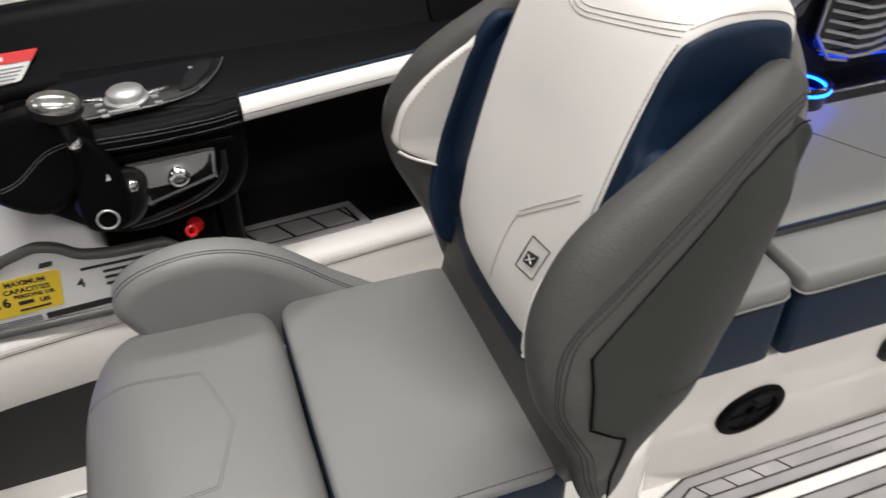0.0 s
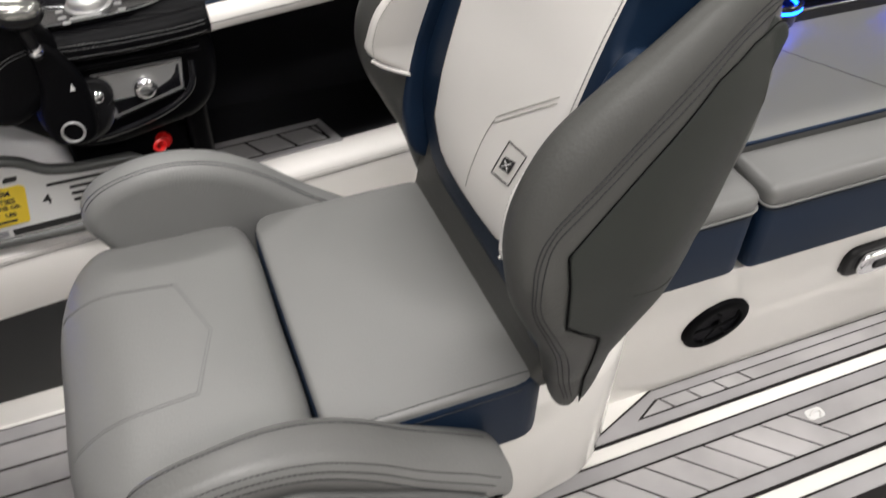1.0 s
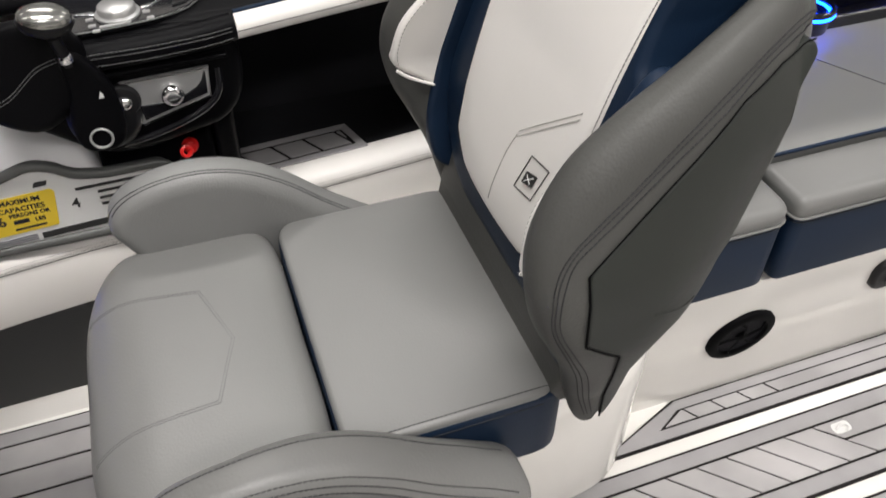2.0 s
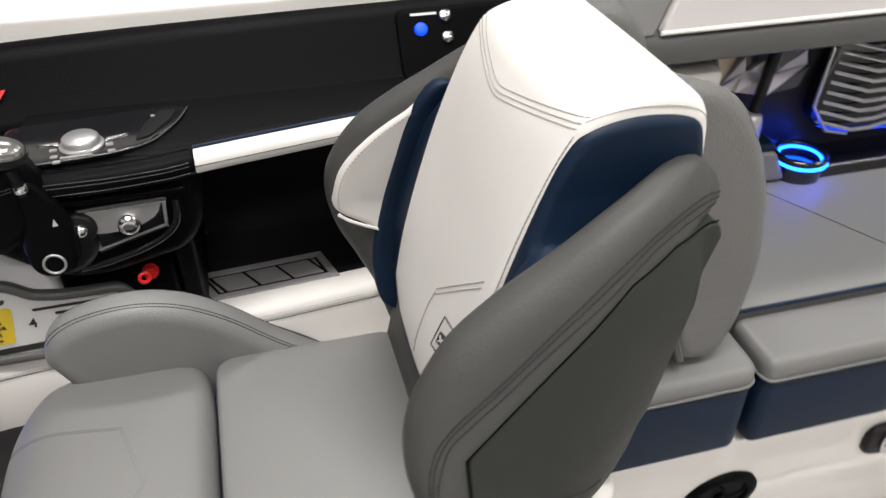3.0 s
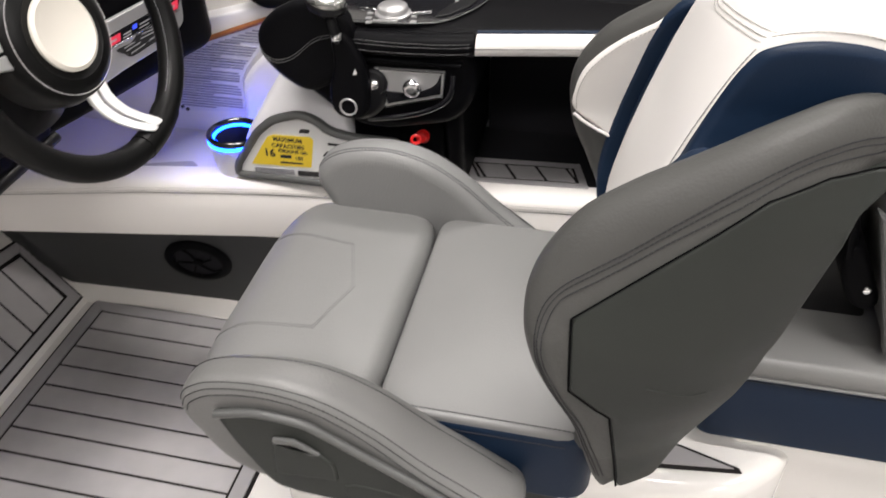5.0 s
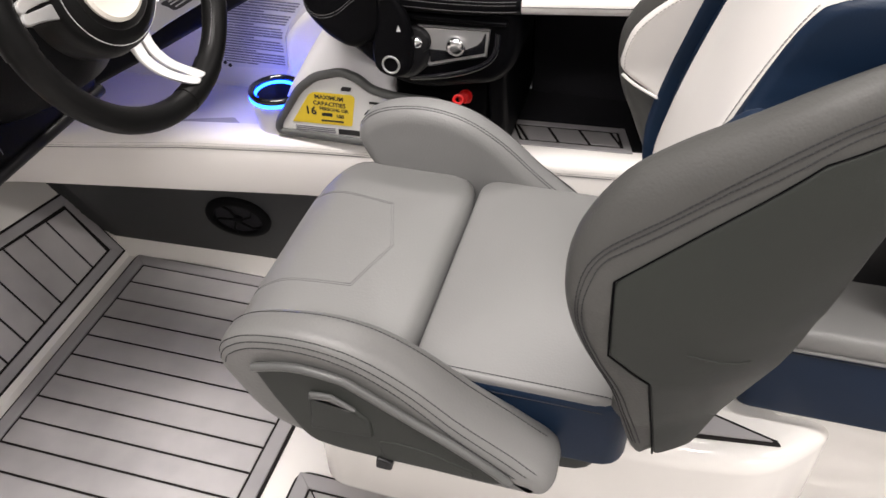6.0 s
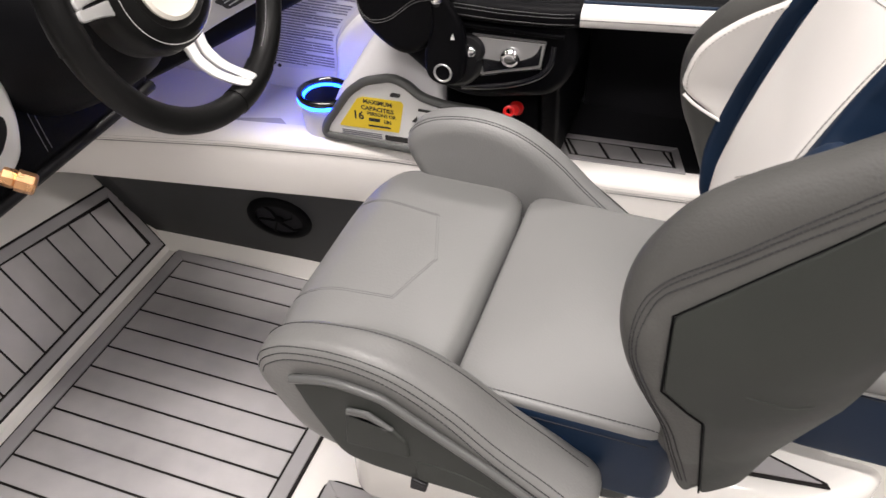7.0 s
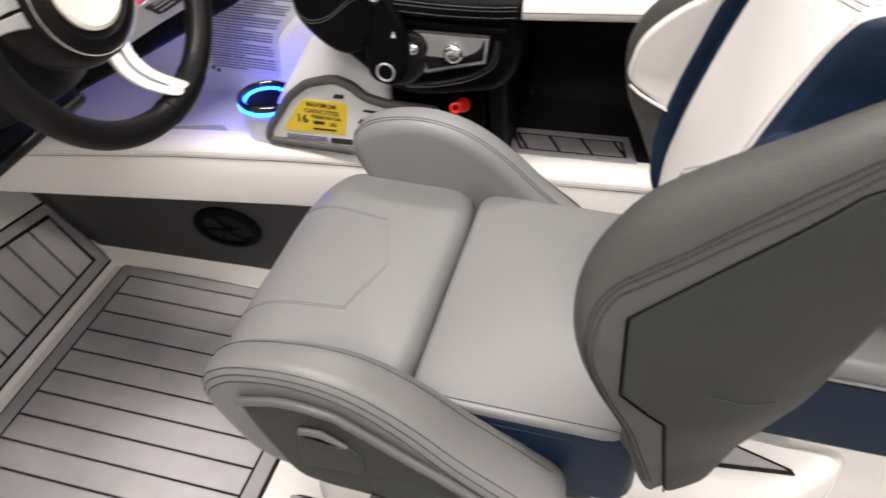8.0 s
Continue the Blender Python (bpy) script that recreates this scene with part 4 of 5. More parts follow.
part("upper_panel", slab([(1.150, 0.904), (1.215, 0.99), (1.30, 1.02), (1.34, 0.98), (1.20, 0.90)], 0.955, 3.0, 0.008, "yz", warp=lambda v: Vector((v.x + (v.z - 0.905) * 0.95 * (v.x < 2), v.y, v.z))), COAMW, coam, "white vinyl upper panel in a dimmed colour")
part("end_panel", slab([(1.150, 0.903), (1.215, 0.988), (1.30, 1.018), (1.34, 0.978), (1.20, 0.90)], 0.78, 0.950, 0.008, "yz", warp=lambda v: Vector((v.x + (v.z - 0.905) * 0.95 * (v.x > 0.85), v.y, v.z))), LOUNGE, coam, "grey vinyl end panel")
part("piping", tube([(0.955, 1.148, 0.905), (1.5, 1.148, 0.905), (3.0, 1.148, 0.905)], 0.004), WHITE, coam)
headr = thing("corner_cushion", (0.77, 1.22, 0.86), "rounded grey corner cushion with a white band beside the hull", "cushion")
part("cushion", slab(curve([(0.73, 0.79), (0.745, 0.90), (0.79, 0.955), (0.86, 0.965), (0.915, 0.925), (0.945, 0.850), (0.945, 0.79)], True, 5), 1.125, 1.22, 0.03, "xz", steps=5), LOUNGE, headr)
band = part("band", slab(curve([(0.770, 0.935), (0.801, 0.941), (0.836, 0.931), (0.860, 0.908), (0.877, 0.880), (0.850, 0.890), (0.816, 0.897), (0.780, 0.900)], True, 5), 1.108, 1.135, 0.008, "xz"), WHITE, headr, "white vinyl band")
part("piping", tube([(x, 1.112, z) for x, z in curve([(0.770, 0.938), (0.801, 0.945), (0.838, 0.935), (0.863, 0.911), (0.880, 0.881)], False, 6)], 0.0032, False, 8), NAVY, band, "navy piping")

# black aft side panel with grille, cup holder and faceted graphic
side_c = thing("side_cushion", (1.05, 1.21, 0.54), "pale vinyl side cushion under the coaming", "cushion")
part("cushion", box(0.95, 1.12, 1.19, 1.26, 0.545, 0.815, 0.02), WHITE, side_c)
structure("panel_aft", box(1.0, 3.2, 1.285, 1.33, 0.46, 0.86, 0.006), BLACKP, "gloss black aft side panel", "side panel")
structure("ledge_aft", box(1.330, 3.2, 1.20, 1.30, 0.50, 0.572, 0.006), GLOSSBLACK, "gloss black ledge behind the lounge pad", "ledge")


def cup_holder(at, R, z0, label, body_mat):
    t = thing("cup_holder", (at[0], at[1], z0), label, "cup holder", "lit cup holders")
    h = at[2] - z0
    part("cup", lathe([(R * 0.86, 0.0), (R * 0.95, h - 0.012), (R * 0.97, h - 0.004), (R * 0.88, h - 0.004), (R * 0.86, h - 0.02)], (at[0], at[1], z0), (0, 0, 1), 40, False), body_mat, t)
    part("rim", lathe([(R * 0.82, -0.004), (R * 1.02, -0.005), (R * 1.05, 0.0), (R * 1.02, 0.004), (R * 0.92, 0.006), (R * 0.82, 0.003), (R * 0.80, 0.0), (R * 0.82, -0.004)], at, (0, 0, 1), 40, False), GLOSSBLACK, t, "glossy black rim")
    part("well", lathe([(R * 0.83, 0.0), (R * 0.80, -0.035), (R * 0.78, -0.05), (0, -0.051)], at, (0, 0, 1), 32, False), BLACKP, t, "dark inside of the cup")
    part("light_ring", torus((at[0], at[1], at[2] - 0.007), (0, 0, 1), R * 0.80, 0.0030, 48, 8), LED, t, "lit blue ring")
    part("light_band", torus((at[0], at[1], at[2] - 0.010), (0, 0, 1), R * 0.985, 0.0032, 48, 8), LED, t, "lit blue band under the rim")
    return t


cup_holder((1.358, 1.228, 0.592), 0.052, 0.53, "aft cup holder with a lit blue ring in the black ledge", GLOSSBLACK)
cup_holder((1.704, 1.242, 0.592), 0.052, 0.53, "aft cup holder with a lit blue ring in the black ledge", GLOSSBLACK)
grille = thing("speaker_grille", (1.5, 1.28, 0.6), "dark speaker grille with silver chevron slats and blue glow", "speaker")
part("housing", slab(rounded([(1.375, 0.66), (1.42, 0.615), (1.62, 0.60), (1.68, 0.64), (1.66, 0.82), (1.40, 0.825)], 0.03), 1.255, 1.29, 0.008, "xz"), GLOSSBLACK, grille)
for k in range(10):
    z = 0.628 + 0.0205 * k
    xa = 1.395 + 0.002 * k
    part("slat", tube([(xa, 1.256, z + 0.016), (1.47 + 0.003 * k, 1.238, z - 0.004), (1.51 + 0.003 * k, 1.236, z - 0.003), (1.645, 1.256, z + 0.006)], 0.0042, False, 6, 0.7), SILVER, grille)
part("rim", tube([(1.385, 1.252, 0.80), (1.376, 1.25, 0.68), (1.42, 1.25, 0.622), (1.47, 1.246, 0.612)], 0.004), SILVER, grille)
part("glow_strip", tube([(1.40, 1.252, 0.634), (1.47, 1.246, 0.618), (1.60, 1.25, 0.612)], 0.0016), LEDB, grille, "lit blue strip")
fac = thing("faceted_panel", (1.17, 1.27, 0.70), "faceted gold and silver decorative panel on black", "decoration")
CORNERS = [[(1.10, 0.715), (1.155, 0.705), (1.20, 0.722), (1.26, 0.708), (1.34, 0.718)], [(1.115, 0.755), (1.17, 0.742), (1.215, 0.765), (1.275, 0.750), (1.35, 0.762)], [(1.10, 0.795), (1.15, 0.80), (1.205, 0.795), (1.27, 0.80), (1.34, 0.795)]]
shades = (FACET_B, FACET_C, FACET_A, FACET_B, FACET_A, FACET_B, FACET_C)
n = 0
for row in range(2):
    for col in range(4):
        p, q, r, o = CORNERS[row][col], CORNERS[row][col + 1], CORNERS[row + 1][col + 1], CORNERS[row + 1][col]
        for tri in ((p, q, r), (p, r, o)):
            mid = sum((Vector(c) for c in tri), Vector((0, 0))) / 3
            part("facet", slab([tuple(Vector(c).lerp(mid, 0.04)) for c in tri], 1.262 + 0.004 * (n % 3), 1.284, 0.001, "xz", warp=lambda v, g=n: Vector((v.x, v.y + (v.z - 0.75) * (0.25 if g % 2 else -0.1), v.z)), cut=False), shades[n % 7], fac)
            n += 1
strut = thing("strut", (1.22, 1.24, 0.62), "black support strut with a pale foot", "strut")
part("rod", tube([(1.260, 1.251, 0.815), (1.240, 1.248, 0.68)], 0.011), BLACKP, strut)
part("foot", lathe([(0.022, 0), (0.021, 0.03), (0.018, 0.045), (0.010, 0.052)], (1.239, 1.247, 0.6365), (0.02, 0.01, 1)), SILVER, strut)
armr = thing("lounge_bolster", (1.20, 1.23, 0.549), "small grey bolster with a navy top beside the lounge pad", "bolster")
part("cushion", slab(rounded([(1.08, 0.5495), (1.320, 0.5495), (1.284, 0.618), (1.08, 0.618)], 0.014), 1.205, 1.262, 0.008, "xz"), GREY, armr)
part("top", slab(rounded([(1.08, 0.6165), (1.287, 0.6165), (1.276, 0.636), (1.08, 0.636)], 0.008), 1.208, 1.264, 0.006, "xz"), NAVY, armr, "navy vinyl top")

# ---- starboard console ----
ARM_Y = [(-0.02, 1.147), (0.21, 1.147), (0.24, 1.152), (0.30, 1.163), (0.42, 1.185), (0.62, 1.220), (0.75, 1.240), (1.1, 1.27)]
con = thing("side_console", (0.1, 1.25, 0.46), "black vinyl throttle console along the cockpit side", "console")
part("armrest", sweep_x([-0.02 + 0.03 * k for k in range(35)], lambda x: [(lerp_table(ARM_Y, x) + dy, z) for dy, z in ((0.05, 0.756), (0.004, 0.770), (0.0, 0.790), (0.008, 0.801), (0.02, 0.804))] + [(1.34, 0.806), (1.34, 0.756)]), BLACKV, con, "black vinyl armrest top")
body = part("body", slab(curve([(-0.143, 0.775), (-0.140, 0.745), (-0.11, 0.705), (-0.06, 0.665), (0.00, 0.622), (0.06, 0.612), (0.13, 0.625), (0.19, 0.642), (0.222, 0.69), (0.222, 0.765), (0.18, 0.797), (0.05, 0.80), (-0.03, 0.80), (-0.10, 0.80)], True, 5), 1.128, 1.33, 0.022, "xz", steps=5, warp=lambda v: Vector((v.x, v.y, v.z - 0.45 * max(0.0, v.y - 1.13) * max(0.0, min(1.0, (v.z - 0.72) / 0.06)) * max(0.0, min(1.0, (0.02 - v.x) / 0.05))))), BLACKV, con, "black vinyl throttle housing")
hood = part("hood", slab(curve([(-0.146, 0.785), (-0.141, 0.745), (-0.098, 0.702), (-0.05, 0.690), (0.010, 0.735), (0.028, 0.780), (0.016, 0.826), (-0.020, 0.853), (-0.062, 0.856), (-0.100, 0.840), (-0.130, 0.815)], True, 5), 1.100, 1.28, 0.020, "xz", steps=5, warp=lambda v: Vector((v.x, v.y, v.z - 0.50 * max(0.0, v.y - 1.11) * max(0.0, min(1.0, (v.z - 0.70) / 0.08))))), BLACKV, con, "rounded black vinyl hood")
tree = surface_of(hood)
for off in (0.0, 0.005):
    part("seam", dashes(drape([(-0.142, 1.0, 0.766 + off), (-0.130, 1.0, 0.750 + off), (-0.112, 1.0, 0.743 + off), (-0.082, 1.0, 0.753 + off), (-0.041, 1.0, 0.786 + off), (-0.012, 1.0, 0.796 + off)], tree, (0, 1, 0), 0.0003), 0.0005), THREADM, hood, "pale stitched seam")
roll_edge = part("edge_roll", tube(curve([(-0.012, 1.128, 0.781), (0.05, 1.127, 0.781), (0.12, 1.127, 0.783), (0.18, 1.130, 0.786), (0.221, 1.139, 0.787)], False, 6), 0.020, False, 16), BLACKV, con, "padded black vinyl edge")
tree = surface_of(roll_edge)
for dz in (0.792, 0.787, 0.776):
    part("seam", dashes(drape([(x, 1.0, dz + 0.03 * max(0.0, x - 0.1)) for x in (0.0, 0.05, 0.10, 0.15, 0.20, 0.219)], tree, (0, 1, 0), 0.0004), 0.0005), THREADM, roll_edge, "grey stitched seam")
part("lip", slab(rounded([(0.020, 0.749), (0.205, 0.752), (0.205, 0.759), (0.020, 0.757)], 0.002), 1.117, 1.135, 0.002, "xz"), BLACKV, con, "thin black lip under the padded edge")
panel = part("top_panel", slab(rounded([(-0.035, 1.150), (0.0, 1.141), (0.081, 1.147), (0.132, 1.156), (0.171, 1.176), (0.205, 1.230), (0.222, 1.280), (0.16, 1.284), (-0.04, 1.266)], 0.02), 0.802, 0.810, 0.002, "xy"), GLOSSBLACK, con, "gloss black switch panel")
part("rim", tube(curve([(0.0, 1.1405, 0.8095), (0.081, 1.1465, 0.8095), (0.132, 1.1555, 0.8095), (0.171, 1.1755, 0.8095), (0.205, 1.2295, 0.8095), (0.221, 1.277, 0.8095)], False, 6), 0.0010, False, 6), SHELL_EDGE, panel, "thin grey edge line")
part("tray", slab(rounded([(0.146, 1.180), (0.168, 1.190), (0.196, 1.236), (0.206, 1.268), (0.180, 1.268), (0.160, 1.232)], 0.008), 0.8095, 0.8125, 0.0012, "xy"), BLACKP, panel, "raised black finger grip")
part("dot", lathe([(0.0035, 0), (0.003, 0.001), (0, 0.001)], (0.170, 1.251, 0.8125), (0, 0, 1), 14), SILVER, panel, "small silver dot")
part("lower_bar", plate((0.048, 1.1475, 0.8100), (1, 0.07, 0), (-0.07, 1, 0), 0.042, 0.0055, 0.0012, 0.002), SILVER, panel, "narrow silver bar under the dial")
dial = part("dial", lathe([(0.031, 0), (0.031, 0.004), (0.026, 0.006), (0.0255, 0.014), (0.023, 0.0165), (0, 0.017)], (0.074, 1.183, 0.809), (0, 0, 1), 36), SILVER, con, "brushed round dial knob")
for sg in (-1, 1):
    part("wing_plate", slab([(0.074 + sg * 0.030, 1.186), (0.074 + sg * 0.033, 1.198), (0.074 + sg * 0.062, 1.199 + 0.004 * sg), (0.074 + sg * 0.040, 1.190)], 0.8095, 0.8125, 0.0008, "xy", steps=2), CHROME, con, "pointed chrome wing beside the dial")
for bx, by in ((0.036, 1.176), (0.039, 1.156), (0.044, 1.140), (0.112, 1.176), (0.116, 1.156)):
    part("button", plate((bx - 0.005, by - 0.004, 0.8098), (1, 0.1, 0), (0, 1, 0), 0.010, 0.007, 0.002, 0.002), SILVER, con, "small silver button")
part("chrome_plate", slab(rounded([(0.050, 0.737), (0.177, 0.741), (0.171, 0.694), (0.069, 0.665), (0.060, 0.672)], 0.004), 1.122, 1.135, 0.003, "xz"), SILVER, con, "bright silver surround plate")
# Black shape painted for the dark reflection in the polished plate.
part("plate_reflection", slab([(0.071, 0.697), (0.112, 0.697), (0.136, 0.703), (0.155, 0.713), (0.163, 0.722), (0.168, 0.735), (0.1705, 0.735), (0.168, 0.700), (0.074, 0.6725)], 1.1205, 1.127, 0.001, "xz"), GLOSSBLACK, con, "black shape painted as the dark reflection in the plate")
part("plate_knob", lathe([(0.017, 0), (0.017, 0.008), (0.013, 0.014), (0.006, 0.016), (0, 0.015)], (0.119, 1.124, 0.708), (0, -1, 0.1), 28), CHROME, con, "chrome push knob")
part("plate_rim", tube(curve([(0.035, 1.128, 0.636), (0.084, 1.128, 0.644), (0.136, 1.128, 0.660), (0.172, 1.128, 0.681), (0.186, 1.129, 0.703), (0.189, 1.130, 0.735)], False, 6), 0.0062, False, 10), GLOSSBLACK, con, "curved glossy black bracket")
side_knob = part("side_knob", lathe([(0.026, 0), (0.026, 0.006), (0.022, 0.012), (0.014, 0.013), (0, 0.013)], (0.050, 1.124, 0.711), (0, -1, 0.1), 28), BLACKP, con, "round black knob")
part("cap", lathe([(0.010, 0), (0.010, 0.004), (0.006, 0.008), (0, 0.008)], (0.054, 1.112, 0.712), (0, -1, 0.1), 20), CHROME, side_knob, "chrome centre")
part("plate_edge", tube([(0.060, 1.1215, 0.7365), (0.1765, 1.1215, 0.7405), (0.1712, 1.1215, 0.6945), (0.070, 1.1215, 0.6655)], 0.0016, False, 6), CHROME, con, "raised chrome edge")
lever = thing("throttle_lever", (0.02, 1.09, 0.67), "black throttle lever with a chrome-capped knob", "lever")
part("boss", lathe([(0.052, 0), (0.050, 0.014), (0.040, 0.022), (0.0, 0.022)], (0.022, 1.130, 0.690), (0, -1, 0.05), 36), BLACKP, lever)
part("arm", slab(curve([(-0.010, 0.806), (0.010, 0.808), (0.030, 0.782), (0.044, 0.752), (0.050, 0.705), (0.042, 0.662), (0.014, 0.648), (-0.016, 0.660), (-0.022, 0.700), (-0.010, 0.750)], True, 5), 1.094, 1.118, 0.009, "xz"), BLACKV, lever)
part("mark", slab([(0.025, 0.737), (0.032, 0.7375), (0.029, 0.748)], 1.0925, 1.096, 0.0, "xz"), PAPER, lever, "small pale triangle mark")
part("ring", torus((0.012, 1.092, 0.675), (0, -1, 0.1), 0.0145, 0.0019, 32, 8), SILVER, lever, "silver ring")
part("shaft", tube([(0.002, 1.10, 0.79), (-0.004, 1.092, 0.835)], 0.008), BLACKP, lever)
part("collar", lathe([(0.0105, 0), (0.0105, 0.006), (0.008, 0.010)], (0.001, 1.099, 0.797), (-0.1, -0.15, 1), 20), CHROME, lever, "chrome collar")
knob = lathe([(0.0, -0.021), (0.016, -0.019), (0.026, -0.010), (0.029, 0.0), (0.027, 0.008)], (0, 0, 0), (0, 0, 1), 28, False)
kcap = lathe([(0.0275, 0.006), (0.0265, 0.012), (0.018, 0.019), (0.0, 0.021)], (0, 0, 0), (0, 0, 1), 28, False)
KM = Matrix.Translation((-0.006, 1.086, 0.860)) @ Matrix.Rotation(radians(14), 4, "X") @ Matrix.Rotation(radians(10), 4, "Y") @ Matrix.Diagonal((1.18, 0.80, 0.92, 1))
for b in (knob, kcap):
    bmesh.ops.transform(b, matrix=KM, verts=b.verts)
part("knob", knob, BLACKP, lever)
part("knob_cap", kcap, SMOKED, lever, "smoked chrome cap")
stop = thing("kill_switch", (0.125, 1.14, 0.58), "red safety switch clip under the throttle console", "switch")
part("clip", lathe([(0.012, 0), (0.013, 0.006), (0.010, 0.010), (0.008, 0.018), (0.009, 0.021), (0, 0.022)], (0.125, 1.165, 0.588), (0, -1, 0.35), 20), REDP, stop)
part("cord_loop", torus((0.118, 1.135, 0.597), (0.3, -1, 0.3), 0.0075, 0.0032, 20, 6), REDP, stop)

# white arm roll above the dark cubby
roll = thing("arm_roll", (0.4, 1.16, 0.775), "white vinyl arm roll with navy piping above the dark cubby", "armrest")
ROLL_Y = [(0.226, 1.124), (0.30, 1.138), (0.42, 1.160), (0.62, 1.195), (0.75, 1.215)]
RX = [0.226 + 0.0262 * k for k in range(21)]
part("roll", sweep_x(RX, lambda x: [(lerp_table(ROLL_Y, x) + dy, z) for dy, z in ((0.03, 0.772), (0.007, 0.771), (0.001, 0.776), (0.0, 0.786), (0.003, 0.795), (0.010, 0.801), (0.020, 0.804), (0.030, 0.800))]), WHITE, roll)
part("piping", tube([(x, lerp_table(ROLL_Y, x) + 0.0235, 0.8055) for x in RX], 0.003), NAVY, roll, "navy piping")
part("seam", dashes([Vector((x, lerp_table(ROLL_Y, x) - 0.0004, 0.786)) for x in RX]), THREAD, roll, "dark stitched seam")
structure("cubby", slab([(1.46, 0.44), (1.46, 0.755), (1.20, 0.762), (1.20, 0.752), (1.445, 0.742), (1.445, 0.44)], 0.20, 1.0, 0.0, "yz"), CARPET, "dark lined cubby under the arm roll", "cubby")
structure("cubby_end", slab([(1.19, 0.47), (1.45, 0.47), (1.45, 0.76), (1.15, 0.76), (1.15, 0.66)], 0.165, 0.20, 0.01, "yz"), BLACKV, "black vinyl end of the cubby", "cubby")
structure("cubby_front", box(-0.012, 0.163, 1.172, 1.45, 0.45, 0.70, 0.012), BLACKV, "black vinyl front of the cubby under the throttle", "cubby")
structure("cubby_floor", box(0.165, 0.95, 1.222, 1.45, 0.440, 0.452, 0.0), CARPET, "dark lined floor of the cubby", "cubby")
hatch_m = Matrix.Translation((0, 0, 0.452))
HO = [(0.166, 1.308), (0.206, 1.226), (0.432, 1.244), (0.408, 1.326)]


def clip(poly, n, d):
    """The piece of a convex polygon where n . q >= d."""
    out = []
    for p, q in zip(poly, poly[1:] + poly[:1]):
        u, v = p.dot(n) - d, q.dot(n) - d
        if u >= 0:
            out.append(p)
        if u * v < 0:
            out.append(p.lerp(q, u / (u - v)))
    return out


ho = [Vector(q) for q in HO]
hi, h2 = inset(ho, 0.014), inset(ho, 0.0195)
hb = [[tuple(ho[i]), tuple(ho[(i + 1) % 4]), tuple(hi[(i + 1) % 4]), tuple(hi[i])] for i in range(4)]
rib = Vector((0.86, 0.51))
hp = []
for k in range(-2, 5):
    a = rib.dot(Vector((0.264, 1.292))) + 0.0545 * k
    piece = clip(clip(h2, rib, a + 0.003), -rib, -(a + 0.0515))
    if len(piece) > 2:
        hp.append([tuple(q) for q in piece])
foam_mat("cubby_mat", (0.3, 1.27, 0.466), "small pale foam mat with slanted ribs in the cubby", HO, hb, hp, hatch_m)

# black side panel above the console
wallp = thing("wall_pad", (0.25, 1.32, 0.80), "black vinyl padded side panel above the armrest", "side panel", "", "structure")
body = part("pad", slab(curve([(-0.273, 0.786), (-0.272, 0.805), (-0.226, 0.848), (-0.184, 0.880), (-0.12, 0.893), (0.10, 0.904), (0.40, 0.912), (0.70, 0.917), (0.92, 0.920), (0.95, 0.90), (0.95, 0.80), (0.70, 0.785), (0.30, 0.782), (0.0, 0.778), (-0.11, 0.772), (-0.16, 0.759), (-0.206, 0.752), (-0.244, 0.764)], True, 5), 1.305, 1.40, 0.02, "xz", steps=4,
                        warp=lambda v: Vector((v.x, v.y + (v.z - 0.80) * 0.65 + max(0.0, -v.x) * 0.02, v.z))), BLACKV, wallp)
DR, DU = (1, 0, 0), (0, 0.55, 0.84)
danger = thing("warning_sticker", (-0.13, 1.30, 0.80), "white warning sticker with a red heading on the black side panel", "sticker")
sl = [(-0.229, 0.788), (-0.160, 0.797), (-0.072, 0.807), (-0.041, 0.843), (-0.189, 0.839)]
dw = lambda v: Vector((v.x, v.y + (v.z - 0.80) * 0.65 + max(0.0, -v.x) * 0.02, v.z))
part("sheet", slab(rounded(sl, 0.004), 1.3015, 1.3035, 0.0, "xz", warp=dw), PAPER, danger)
part("heading", slab(rounded([(-0.199, 0.826), (-0.051, 0.8305), (-0.0400, 0.8435), (-0.1885, 0.8395)], 0.002), 1.3000, 1.3020, 0.0, "xz", warp=dw), REDINK, danger, "red heading strip")
part("heading_bar", slab([(-0.150, 0.831), (-0.090, 0.834), (-0.090, 0.8385), (-0.150, 0.8355)], 1.2990, 1.3005, 0.0, "xz", warp=dw), PAPER, danger, "pale bar of lettering")
for k in range(5):
    z = 0.8195 - 0.0045 * k
    part("text_bar", slab([(-0.168 - 0.004 * k, z), (-0.064 - 0.005 * k, z + 0.004), (-0.064 - 0.005 * k, z + 0.0051), (-0.168 - 0.004 * k, z + 0.0011)], 1.3000, 1.3020, 0.0, "xz", warp=dw), GREYINK, danger, "grey bar of lettering")
part("pictogram", slab([(-0.203, 0.808), (-0.198, 0.806), (-0.189, 0.808), (-0.193, 0.811), (-0.185, 0.815), (-0.194, 0.813), (-0.197, 0.817), (-0.199, 0.811)], 1.3000, 1.3020, 0.0, "xz", warp=dw), INK, danger, "small black pictogram")
btn = thing("button_panel", (0.65, 1.36, 0.82), "black button panel with a lit blue power button", "switch panel")
bw = lambda v: Vector((v.x, v.y + (v.z - 0.80) * 0.65, v.z))
part("plate", slab(rounded([(0.575, 0.80), (0.76, 0.80), (0.76, 0.90), (0.575, 0.90)], 0.015), 1.297, 1.310, 0.004, "xz", warp=bw), VENTB, btn)
